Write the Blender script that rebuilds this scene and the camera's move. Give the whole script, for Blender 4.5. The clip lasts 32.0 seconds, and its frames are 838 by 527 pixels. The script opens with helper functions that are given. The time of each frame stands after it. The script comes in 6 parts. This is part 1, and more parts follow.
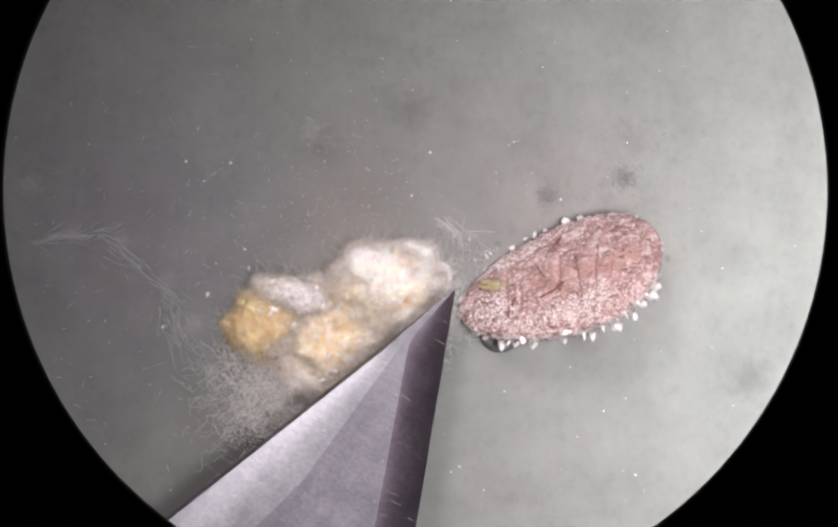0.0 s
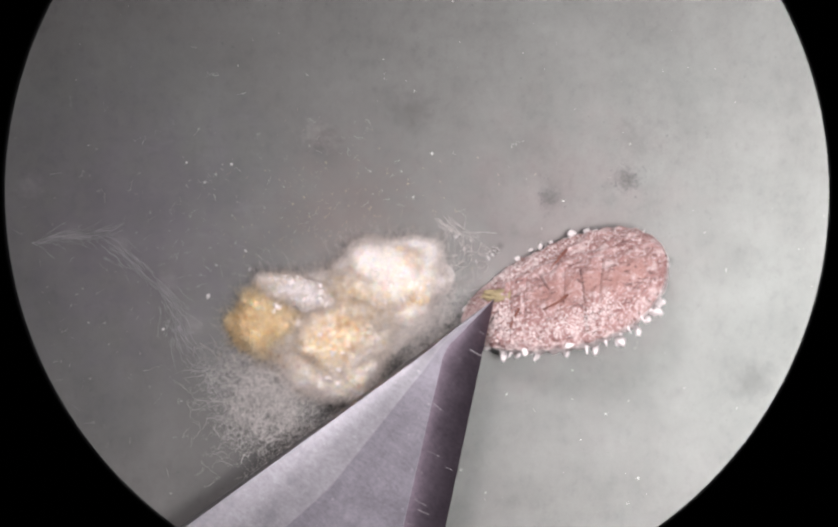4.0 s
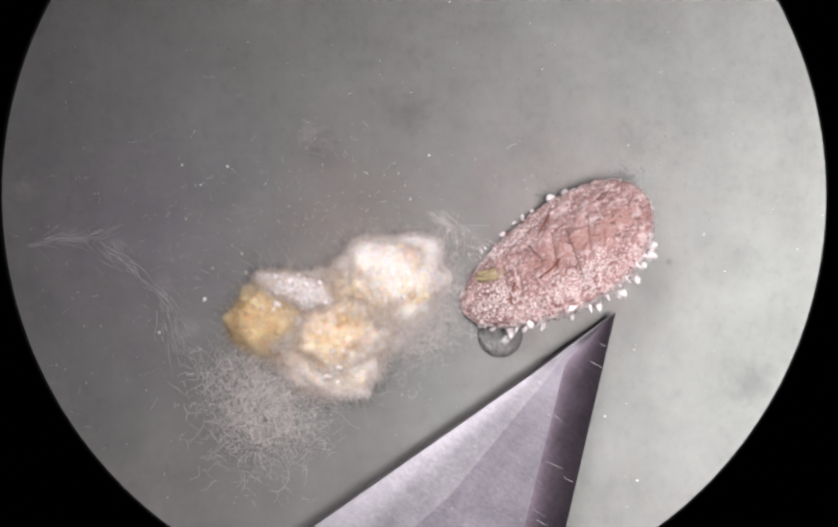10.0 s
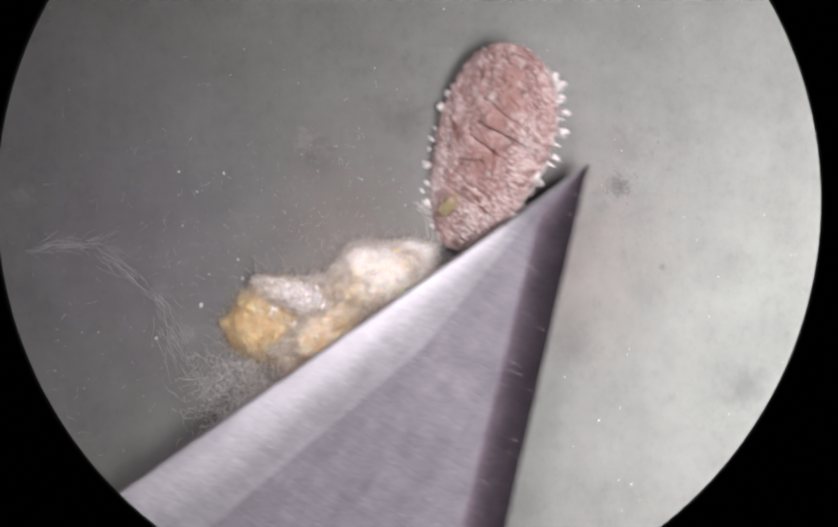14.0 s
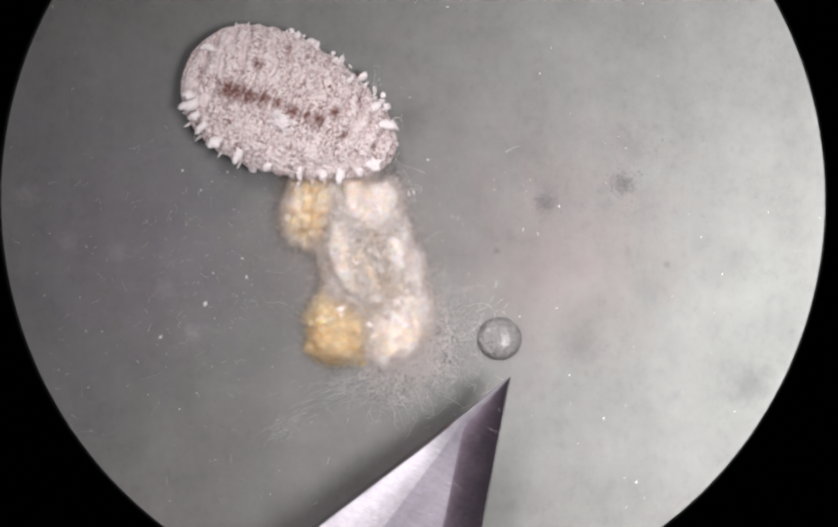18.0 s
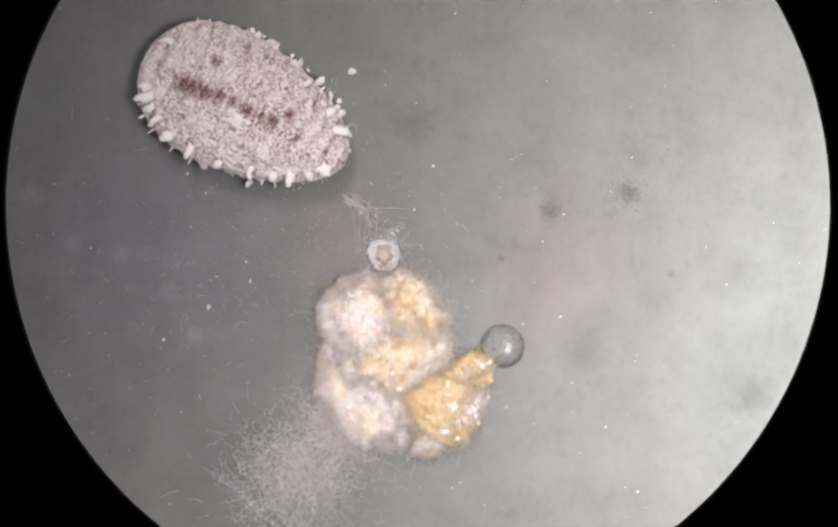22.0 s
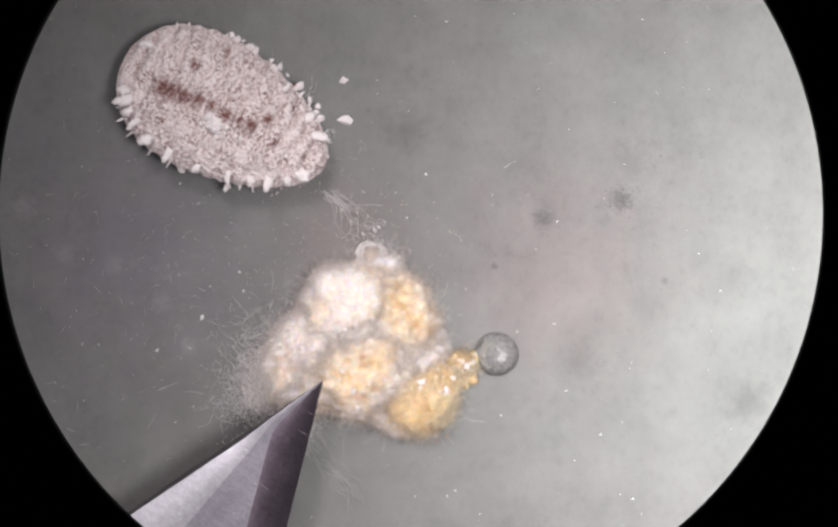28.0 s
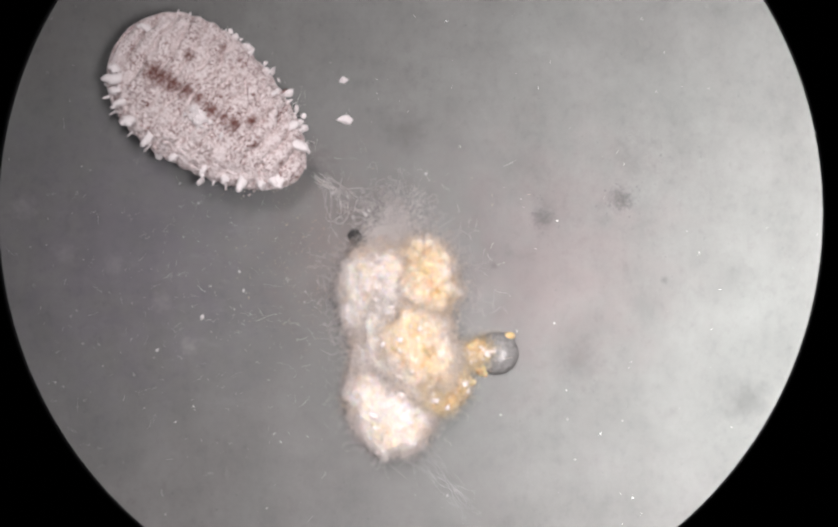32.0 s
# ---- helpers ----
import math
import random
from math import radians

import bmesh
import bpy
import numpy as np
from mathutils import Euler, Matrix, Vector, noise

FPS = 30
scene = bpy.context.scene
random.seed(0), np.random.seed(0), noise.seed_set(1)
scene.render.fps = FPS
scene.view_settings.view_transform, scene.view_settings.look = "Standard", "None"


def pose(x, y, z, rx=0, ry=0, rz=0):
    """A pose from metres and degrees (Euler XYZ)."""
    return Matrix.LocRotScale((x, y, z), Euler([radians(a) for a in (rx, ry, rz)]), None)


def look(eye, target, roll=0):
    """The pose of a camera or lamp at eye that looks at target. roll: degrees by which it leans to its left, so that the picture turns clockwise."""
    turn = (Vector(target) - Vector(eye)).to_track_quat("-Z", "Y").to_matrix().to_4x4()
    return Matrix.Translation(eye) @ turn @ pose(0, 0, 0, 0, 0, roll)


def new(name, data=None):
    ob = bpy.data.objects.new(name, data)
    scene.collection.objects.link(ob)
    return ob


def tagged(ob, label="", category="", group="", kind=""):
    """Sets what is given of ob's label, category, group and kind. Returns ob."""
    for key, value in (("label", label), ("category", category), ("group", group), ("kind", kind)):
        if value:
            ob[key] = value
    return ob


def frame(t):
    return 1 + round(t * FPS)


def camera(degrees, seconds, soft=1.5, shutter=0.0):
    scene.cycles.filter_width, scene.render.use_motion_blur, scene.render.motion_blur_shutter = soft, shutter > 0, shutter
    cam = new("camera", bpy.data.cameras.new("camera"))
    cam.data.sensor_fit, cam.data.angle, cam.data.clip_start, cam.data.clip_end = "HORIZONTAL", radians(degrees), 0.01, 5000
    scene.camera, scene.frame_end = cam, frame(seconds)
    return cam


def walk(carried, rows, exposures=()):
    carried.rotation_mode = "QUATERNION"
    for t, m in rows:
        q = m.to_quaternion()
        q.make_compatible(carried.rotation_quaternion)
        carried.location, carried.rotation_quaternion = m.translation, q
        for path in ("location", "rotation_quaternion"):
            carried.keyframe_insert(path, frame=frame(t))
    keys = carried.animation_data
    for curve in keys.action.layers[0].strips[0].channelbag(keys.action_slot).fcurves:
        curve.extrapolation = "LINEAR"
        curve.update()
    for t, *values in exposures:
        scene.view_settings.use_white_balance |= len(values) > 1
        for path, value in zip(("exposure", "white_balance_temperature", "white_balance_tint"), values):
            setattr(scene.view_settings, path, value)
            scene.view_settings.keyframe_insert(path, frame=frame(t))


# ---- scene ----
# Unit of the plan: a hundredth of a millimetre on the sheet.
U = 1e-5
STEPS = [
    (0.0, 0.0000, 0.0000, 0.00, 99.98),
    (0.5, 0.0056, 0.0080, 0.08, 99.69),
    (1.0, -0.0024, 0.0328, 0.11, 99.66),
    (1.5, 0.0026, 0.0236, 0.12, 99.47),
    (2.0, 0.0169, 0.0031, -0.01, 99.51),
    (2.5, 0.0285, -0.0018, 0.01, 99.51),
    (3.0, 0.0266, -0.0018, 0.01, 99.73),
    (3.5, 0.0141, 0.0211, 0.06, 99.56),
    (5.5, 0.0551, -0.0029, -0.01, 99.30),
    (6.0, 0.0464, 0.0089, 0.01, 99.04),
    (6.5, 0.0329, 0.0235, 0.03, 99.16),
    (7.0, 0.0264, 0.0239, 0.07, 99.15),
    (7.5, 0.0402, -0.0025, -0.08, 99.10),
    (8.0, 0.0602, -0.0375, -0.17, 99.16),
    (8.5, 0.0730, -0.0432, -0.26, 99.11),
    (9.0, 0.0744, -0.0543, -0.26, 99.05),
    (9.5, 0.0547, -0.0373, -0.18, 98.96),
    (10.0, 0.0442, -0.0112, -0.14, 98.94),
    (10.5, 0.0548, -0.0300, -0.18, 98.94),
    (11.0, 0.0831, -0.0515, -0.25, 99.06),
    (11.5, 0.0942, -0.0712, -0.33, 99.20),
    (12.0, 0.1002, -0.0740, -0.35, 99.30),
    (12.5, 0.0817, -0.0401, -0.20, 99.29),
    (13.0, 0.0865, -0.0320, -0.22, 99.36),
    (13.5, 0.1101, -0.0571, -0.21, 99.50),
    (14.0, 0.1049, -0.0644, -0.27, 99.62),
    (14.5, 0.1151, -0.0716, -0.20, 99.62),
    (16.5, 0.0971, -0.0462, -0.25, 99.50),
    (17.0, 0.1014, -0.0455, -0.43, 99.47),
    (17.5, 0.1030, -0.0480, -0.42, 99.46),
    (18.0, 0.0854, -0.0183, -0.41, 99.53),
    (18.5, 0.0762, -0.0008, -0.38, 99.49),
    (19.0, 0.0858, -0.0289, -0.44, 99.46),
    (19.5, 0.0877, -0.0300, -0.46, 99.43),
    (20.0, 0.0856, -0.0369, -0.45, 99.44),
    (20.5, 0.0787, -0.0213, -0.42, 99.50),
    (21.0, 0.0466, 0.0221, -0.26, 99.51),
    (21.5, 0.0725, -0.0556, -0.26, 99.50),
    (22.0, 0.1526, 0.0231, 0.40, 99.46),
    (22.5, 0.2026, 0.0159, 0.39, 99.41),
    (23.0, 0.2039, 0.0138, 0.26, 99.40),
    (23.5, 0.2043, 0.0091, 0.27, 99.40),
    (24.0, 0.2028, 0.0107, 0.30, 99.44),
    (24.5, 0.2131, -0.0024, 0.17, 99.44),
    (25.0, 0.2147, -0.0161, 0.13, 99.43),
    (25.5, 0.2145, -0.0218, 0.03, 99.35),
    (27.5, 0.2350, -0.0538, 0.15, 99.32),
    (28.0, 0.2440, -0.0467, -0.05, 99.36),
    (28.5, 0.2446, -0.0505, -0.08, 99.50),
    (29.0, 0.2391, -0.0512, -0.01, 99.60),
    (29.5, 0.2167, -0.0238, 0.07, 99.62),
    (30.0, 0.2245, -0.0202, 0.03, 99.66),
    (30.5, 0.2464, -0.0457, -0.15, 99.58),
    (31.0, 0.2471, -0.0513, -0.11, 99.52),
    (31.5, 0.2571, -0.0707, -0.21, 99.41),
    (32.0, 0.2391, -0.0472, -0.10, 99.41),
]
cam = camera(8.967, 32.0, soft=2.6, shutter=0.4)
walk(cam, [(t, pose(0, 0, z * 1e-3, rx, ry, rz)) for t, rx, ry, rz, z in STEPS],
     exposures=[(0.0, -0.06), (14.0, -0.06), (17.0, -0.02), (24.0, -0.01), (29.0, -0.04), (32.0, 0.04)])

# ---- light ----
world = bpy.data.worlds.new("room")
scene.world = world
world.use_nodes = True
world.node_tree.nodes["Background"].inputs[0].default_value = (0.98, 0.945, 1.0, 1)
world.node_tree.nodes["Background"].inputs[1].default_value = 0.192
# Two gooseneck lamps, one high beside the card and one beyond its far edge.
for place, aim, watts, cone, wide in (((0.0217, -0.0053, 0.070), (0.0088, -0.0002, 0), 0.358, 25, 0.013), ((-0.009, 0.025, 0.057), (0.0035, -0.0090, 0), 0.29, 22.5, 0.009)):
    lamp_data = bpy.data.lights.new("microscope_lamp", "SPOT")
    lamp_data.energy, lamp_data.color = watts, (1.0, 0.938, 0.948)
    lamp_data.spot_size, lamp_data.spot_blend, lamp_data.shadow_soft_size = radians(cone), 1.0, wide
    lamp = new("microscope_lamp", lamp_data)
    lamp.matrix_world = look(place, aim)
scene.view_settings.exposure = 0.0


# ---- helpers of the scene ----
def lay(x, y, z=0, rx=0, ry=0, rz=0):
    return pose(x * U, y * U, z * U, rx, ry, rz)


def mesh_of(name, verts, faces, material, smooth=True):
    me = bpy.data.meshes.new(name)
    v = np.asarray(verts, dtype=float) * U
    me.from_pydata(v.tolist(), [], faces if isinstance(faces, list) else faces.tolist())
    if material:
        me.materials.append(material)
    if smooth:
        me.polygons.foreach_set("use_smooth", [True] * len(me.polygons))
    me.update()
    return me


def part(name, me, parent, label="", m=None):
    ob = new(name, me)
    ob.parent = parent
    if m is not None:
        ob.matrix_basis = m
    return tagged(ob, label)


def ball(level):
    bm = bmesh.new()
    bmesh.ops.create_icosphere(bm, subdivisions=level, radius=1.0)
    v = np.array([p.co[:] for p in bm.verts])
    f = [[p.index for p in face.verts] for face in bm.faces]
    bm.free()
    return v, f


def rough(p, scale, depth, seed):
    """Smooth random height at the points p."""
    off = Vector((seed * 7.31, seed * 3.17, seed * 1.93))
    return np.array([noise.fractal(Vector(q) * scale + off, 0.8, 2.0, depth) for q in p])


def tubes(starts, ways, lengths, radius, steps, curl, rng, floor=None, sides=3):
    """Verts and faces of many thin curved fibres."""
    n = len(starts)
    p, d = np.array(starts, float), np.array(ways, float)
    d /= np.linalg.norm(d, axis=1, keepdims=True)
    bend = rng.normal(size=(n, 3)) * curl
    line = [p.copy()]
    for i in range(steps):
        p = p + d * (lengths / steps)[:, None]
        if floor is not None:
            p[:, 2] = np.maximum(p[:, 2], floor)
        line.append(p.copy())
        bend = bend * 0.6 + rng.normal(size=(n, 3)) * curl * 0.8
        d = d + bend
        d /= np.linalg.norm(d, axis=1, keepdims=True)
    line = np.stack(line, 1)
    tangent = np.gradient(line, axis=1)
    tangent /= np.linalg.norm(tangent, axis=2, keepdims=True) + 1e-9
    side = np.cross(tangent, np.array([0.31, 0.52, 0.79]))
    side /= np.linalg.norm(side, axis=2, keepdims=True) + 1e-9
    up = np.cross(tangent, side)
    k = steps + 1
    thin = np.linspace(1, 0.35, k)[None, :, None] * (np.asarray(radius) * np.ones(n))[:, None, None]
    rings = [line + thin * (side * math.cos(a) + up * math.sin(a)) for a in np.arange(sides) * 2 * math.pi / sides]
    verts = np.stack(rings, 2).reshape(-1, 3)
    base = (np.arange(n)[:, None] * k + np.arange(steps)[None, :]).reshape(-1) * sides
    faces = np.concatenate([np.stack([base + a, base + (a + 1) % sides, base + sides + (a + 1) % sides, base + sides + a], 1) for a in range(sides)])
    return verts, faces


def chips(places, sizes, flat, rng, ups=None):
    """Many small irregular crumbs in one list of verts and faces."""
    v0, f0 = ball(1)
    f0 = np.array(f0)
    verts, faces = [], []
    for i, (p, s) in enumerate(zip(places, sizes)):
        v = v0 * (1 + rng.normal(size=(len(v0), 1)) * 0.22) * np.array([1.0, rng.uniform(0.4, 0.95), flat]) * s
        if ups is not None:
            q = Vector((0, 0, 1)).rotation_difference(Vector(ups[i])).to_matrix() @ Matrix.Rotation(rng.uniform(0, 6.28), 3, "Z")
        else:
            q = Euler((rng.uniform(-0.4, 0.4), rng.uniform(-0.4, 0.4), rng.uniform(0, 6.28))).to_matrix()
        verts.append(v @ np.array(q).T + p)
        faces.append(f0 + i * len(v0))
    return np.concatenate(verts), np.concatenate(faces)


# ---- materials ----
def nodes_of(name):
    mat = bpy.data.materials.new(name)
    mat.use_nodes = True
    tree = mat.node_tree
    return mat, tree, tree.nodes["Principled BSDF"]


def add(tree, kind, **values):
    n = tree.nodes.new(kind)
    for key, value in values.items():
        n.inputs[key].default_value = value
    return n


def grain(tree, scale, detail=3.0, stretch=(1, 1, 1), rough_=0.6):
    """Noise at a scale in features per millimetre."""
    tc = tree.nodes.new("ShaderNodeTexCoord")
    mp = add(tree, "ShaderNodeMapping", Scale=tuple(1000.0 * s for s in stretch))
    tree.links.new(tc.outputs["Object"], mp.inputs[0])
    n = add(tree, "ShaderNodeTexNoise", Scale=scale, Detail=detail, Roughness=rough_)
    tree.links.new(mp.outputs[0], n.inputs["Vector"])
    return n


def ramp(tree, source, stops):
    r = tree.nodes.new("ShaderNodeValToRGB")
    while len(r.color_ramp.elements) < len(stops):
        r.color_ramp.elements.new(0.5)
    for e, (at, c) in zip(r.color_ramp.elements, stops):
        e.position, e.color = at, (*c, 1) if len(c) == 3 else c
    tree.links.new(source, r.inputs[0])
    return r


def mix(tree, fac, a, b, kind="MIX"):
    m = tree.nodes.new("ShaderNodeMix")
    m.data_type, m.blend_type = "RGBA", kind
    for slot, value in ((0, fac), (6, a), (7, b)):
        if isinstance(value, bpy.types.NodeSocket):
            tree.links.new(value, m.inputs[slot])
        elif slot == 0:
            m.inputs[0].default_value = value
        else:
            m.inputs[slot].default_value = (*value, 1)
    return m.outputs[2]


def bump(tree, bsdf, height, strength, depth):
    b = add(tree, "ShaderNodeBump", Strength=strength, Distance=depth * U)
    tree.links.new(height, b.inputs["Height"])
    tree.links.new(b.outputs[0], bsdf.inputs["Normal"])


def stain(tree, x, y, radius, ragged, z=0):
    """A soft ragged spot round a place on the sheet: 1 inside, 0 outside."""
    tc = tree.nodes.new("ShaderNodeTexCoord")
    wob = grain(tree, ragged, 3.0)
    sub = tree.nodes.new("ShaderNodeVectorMath")
    sub.operation = "DISTANCE"
    tree.links.new(tc.outputs["Object"], sub.inputs[0])
    sub.inputs[1].default_value = (x * U, y * U, z * U)
    m = tree.nodes.new("ShaderNodeMath")
    m.operation = "MULTIPLY_ADD"
    tree.links.new(wob.outputs["Fac"], m.inputs[0])
    m.inputs[1].default_value = radius * U * 1.6
    tree.links.new(sub.outputs["Value"], m.inputs[2])
    r = tree.nodes.new("ShaderNodeMapRange")
    r.interpolation_type = "SMOOTHSTEP"
    for i, v in enumerate((radius * U * 0.7, radius * U * 1.9, 1.0, 0.0)):
        r.inputs[i + 1].default_value = v
    tree.links.new(m.outputs[0], r.inputs[0])
    return r.outputs[0]


def sheet_material():
    mat, tree, b = nodes_of("grey_coated_card")
    wide = grain(tree, 0.22, 2.0)
    col = ramp(tree, wide.outputs["Fac"], [(0.3, (0.243, 0.238, 0.240)), (0.5, (0.270, 0.255, 0.252)), (0.7, (0.265, 0.270, 0.264))]).outputs[0]
    cloud = grain(tree, 1.1, 4.0)
    col = mix(tree, 0.75, col, ramp(tree, cloud.outputs["Fac"], [(0.3, (0.42, 0.42, 0.41)), (0.7, (0.60, 0.60, 0.595))]).outputs[0], "OVERLAY")
    weave = grain(tree, 7.0, 3.0, (1.0, 0.5, 1))
    col = mix(tree, 0.10, col, ramp(tree, weave.outputs["Fac"], [(0.35, (0.3, 0.3, 0.3)), (0.65, (0.7, 0.7, 0.7))]).outputs[0], "OVERLAY")
    fine = grain(tree, 28.0, 2.0)
    col = mix(tree, 0.12, col, ramp(tree, fine.outputs["Fac"], [(0.3, (0.25, 0.25, 0.25)), (0.7, (0.75, 0.75, 0.75))]).outputs[0], "OVERLAY")
    specks = grain(tree, 11.0, 1.0)
    col = mix(tree, ramp(tree, specks.outputs["Fac"], [(0.72, (0, 0, 0)), (0.80, (1, 1, 1))]).outputs[0], col, (0.16, 0.16, 0.155))
    # Pale rubbed streaks, mostly on the far half.
    streak = grain(tree, 2.4, 5.0, (0.55, 1.3, 1), 0.7)
    rubbed = ramp(tree, streak.outputs["Fac"], [(0.55, (0, 0, 0)), (0.75, (0.55, 0.55, 0.55))]).outputs[0]
    col = mix(tree, mix(tree, 1.0, rubbed, stain(tree, -420, 40, 330, 2), "MULTIPLY"), col, (0.72, 0.70, 0.72))
    for x, y, radius in ((-195, 245, 34), (-170, 225, 22), (-725, 148, 30), (-650, 62, 26), (-560, 40, 24), (-470, -30, 26), (-420, -110, 22)):
        pale = mix(tree, 1.0, stain(tree, x, y, radius, 9), (0.42, 0.42, 0.42), "MULTIPLY")
        col = mix(tree, pale, col, (0.85, 0.80, 0.78))
    dull = None
    smudges = (
            (384, 160, 30, 14, 0.55, (0.08, 0.09, 0.09)), (238, 126, 26, 14, 0.48, (0.10, 0.10, 0.11)), (-15, 285, 60, 4, 0.35, (0.16, 0.15, 0.14)),
            (308, -142, 55, 4, 0.35, (0.17, 0.17, 0.17)), (620, -215, 60, 4, 0.40, (0.17, 0.19, 0.18)), (-180, 228, 40, 7, 0.40, (0.15, 0.13, 0.12)),
            (415, 240, 60, 7, 0.25, (0.18, 0.17, 0.17)), (148, 37, 9, 20, 0.6, (0.11, 0.11, 0.10)), (-620, 130, 60, 5, 0.25, (0.18, 0.17, 0.17)), (465, 10, 9, 20, 0.5, (0.13, 0.13, 0.13)))
    tones = (
            (560, -150, 420, 2, 0.5, (0.26, 0.285, 0.268)), (-560, 90, 420, 2, 0.55, (0.208, 0.206, 0.245)), (0, 230, 240, 3, 0.35, (0.28, 0.25, 0.245)), (240, -30, 160, 3, 0.55, (0.29, 0.25, 0.24)), (-100, 20, 200, 3, 0.40, (0.26, 0.22, 0.20)))
    for x, y, radius, ragged, amount, tint in smudges + tones:
        m = tree.nodes.new("ShaderNodeMath")
        m.operation = "MULTIPLY"
        tree.links.new(stain(tree, x, y, radius, ragged), m.inputs[0])
        m.inputs[1].default_value = amount
        col = mix(tree, m.outputs[0], col, tint)
        if radius < 70:
            if dull is None:
                dull = m.outputs[0]
            else:
                top_ = tree.nodes.new("ShaderNodeMath")
                top_.operation = "MAXIMUM"
                tree.links.new(dull, top_.inputs[0])
                tree.links.new(m.outputs[0], top_.inputs[1])
                dull = top_.outputs[0]
    # Smears and deposits dull the coating's gloss.
    smear = grain(tree, 0.55, 5.0, (1.0, 1.3, 1.0), 0.62)
    gloss = ramp(tree, smear.outputs["Fac"], [(0.32, (0.64,) * 3), (0.66, (0.80,) * 3)]).outputs[0]
    spot_gloss = ramp(tree, cloud.outputs["Fac"], [(0.35, (0.93,) * 3), (0.65, (1.03,) * 3)]).outputs[0]
    gloss = mix(tree, 1.0, gloss, spot_gloss, "MULTIPLY")
    fleck = grain(tree, 5.5, 5.0, (1, 0.8, 1), 0.7)
    gloss = mix(tree, 1.0, gloss, ramp(tree, fleck.outputs["Fac"], [(0.30, (0.76,) * 3), (0.48, (1.0,) * 3), (0.7, (1.06,) * 3)]).outputs[0], "MULTIPLY")
    gloss = mix(tree, dull, gloss, (0.12, 0.12, 0.12))
    tree.links.new(gloss, b.inputs["Specular IOR Level"])
    tone = mix(tree, stain(tree, 250, 40, 300, 2), (0.93, 1.0, 0.955), (1.0, 0.925, 0.905))
    tone = mix(tree, stain(tree, -540, 60, 300, 2), tone, (0.968, 0.948, 1.0))
    tone = mix(tree, stain(tree, -140, 80, 190, 3), tone, (1.0, 0.925, 0.885))
    tree.links.new(tone, b.inputs["Specular Tint"])
    col = mix(tree, 1.0, col, (0.292, 0.279, 0.292), "MULTIPLY")
    tree.links.new(col, b.inputs["Base Color"])
    b.inputs["Roughness"].default_value = 0.35
    bump(tree, b, weave.outputs["Fac"], 0.05, 2.0)
    return mat


def cotton_material(name, white, tint, share, glow=(), fibre=False):
    mat, tree, b = nodes_of(name)
    patch = grain(tree, 1.0, 4.0)
    small = grain(tree, 14.0, 3.0)
    col = mix(tree, ramp(tree, patch.outputs["Fac"], [(share - 0.06, (0, 0, 0)), (share + 0.07, (1, 1, 1))]).outputs[0], tint, white)
    for x, y, z, radius in glow:
        col = mix(tree, stain(tree, x, y, radius, 6, z), col, (0.91, 0.73, 0.43))
    col = mix(tree, 0.2, col, ramp(tree, small.outputs["Fac"], [(0.3, (0.25, 0.25, 0.25)), (0.7, (0.75, 0.75, 0.75))]).outputs[0], "OVERLAY")
    tree.links.new(col, b.inputs["Base Color"])
    b.inputs["Roughness"].default_value = 0.4 if fibre else 0.85
    if fibre:
        t = tree.nodes.new("ShaderNodeBsdfTranslucent")
        tree.links.new(col, t.inputs[0])
        m = tree.nodes.new("ShaderNodeMixShader")
        m.inputs[0].default_value = 0.58
        tree.links.new(b.outputs[0], m.inputs[1])
        tree.links.new(t.outputs[0], m.inputs[2])
        tree.links.new(m.outputs[0], tree.nodes["Material Output"].inputs[0])
        return mat
    b.inputs["Subsurface Weight"].default_value = 0.75
    b.inputs["Subsurface Radius"].default_value = (1.0, 0.7, 0.45)
    b.inputs["Subsurface Scale"].default_value = 36 * U
    bump(tree, b, small.outputs["Fac"], 0.4, 4.0)
    return mat


def fibre_material(name, colour):
    mat, tree, b = nodes_of(name)
    b.inputs["Base Color"].default_value = (*colour, 1)
    b.inputs["Roughness"].default_value = 0.28
    b.inputs["Specular IOR Level"].default_value = 0.8
    t = tree.nodes.new("ShaderNodeBsdfTranslucent")
    t.inputs[0].default_value = (*colour, 1)
    m = tree.nodes.new("ShaderNodeMixShader")
    m.inputs[0].default_value = 0.15
    tree.links.new(b.outputs[0], m.inputs[1])
    tree.links.new(t.outputs[0], m.inputs[2])
    tree.links.new(m.outputs[0], tree.nodes["Material Output"].inputs[0])
    return mat


def egg_material():
    mat, tree, b = nodes_of("amber_egg_shell")
    info = tree.nodes.new("ShaderNodeObjectInfo")
    col = ramp(tree, info.outputs["Random"], [(0.0, (0.56, 0.36, 0.16)), (0.4, (0.69, 0.515, 0.28)), (1.0, (0.79, 0.665, 0.44))]).outputs[0]
    spot_ = grain(tree, 16.0, 2.0)
    col = mix(tree, 0.25, col, ramp(tree, spot_.outputs["Fac"], [(0.3, (0.3, 0.3, 0.3)), (0.7, (0.7, 0.7, 0.7))]).outputs[0], "OVERLAY")
    tree.links.new(col, b.inputs["Base Color"])
    b.inputs["Roughness"].default_value = 0.5
    b.inputs["Subsurface Weight"].default_value = 0.7
    b.inputs["Subsurface Radius"].default_value = (1.0, 0.6, 0.2)
    b.inputs["Subsurface Scale"].default_value = 12 * U
    bump(tree, b, spot_.outputs["Fac"], 0.25, 2.0)
    return mat


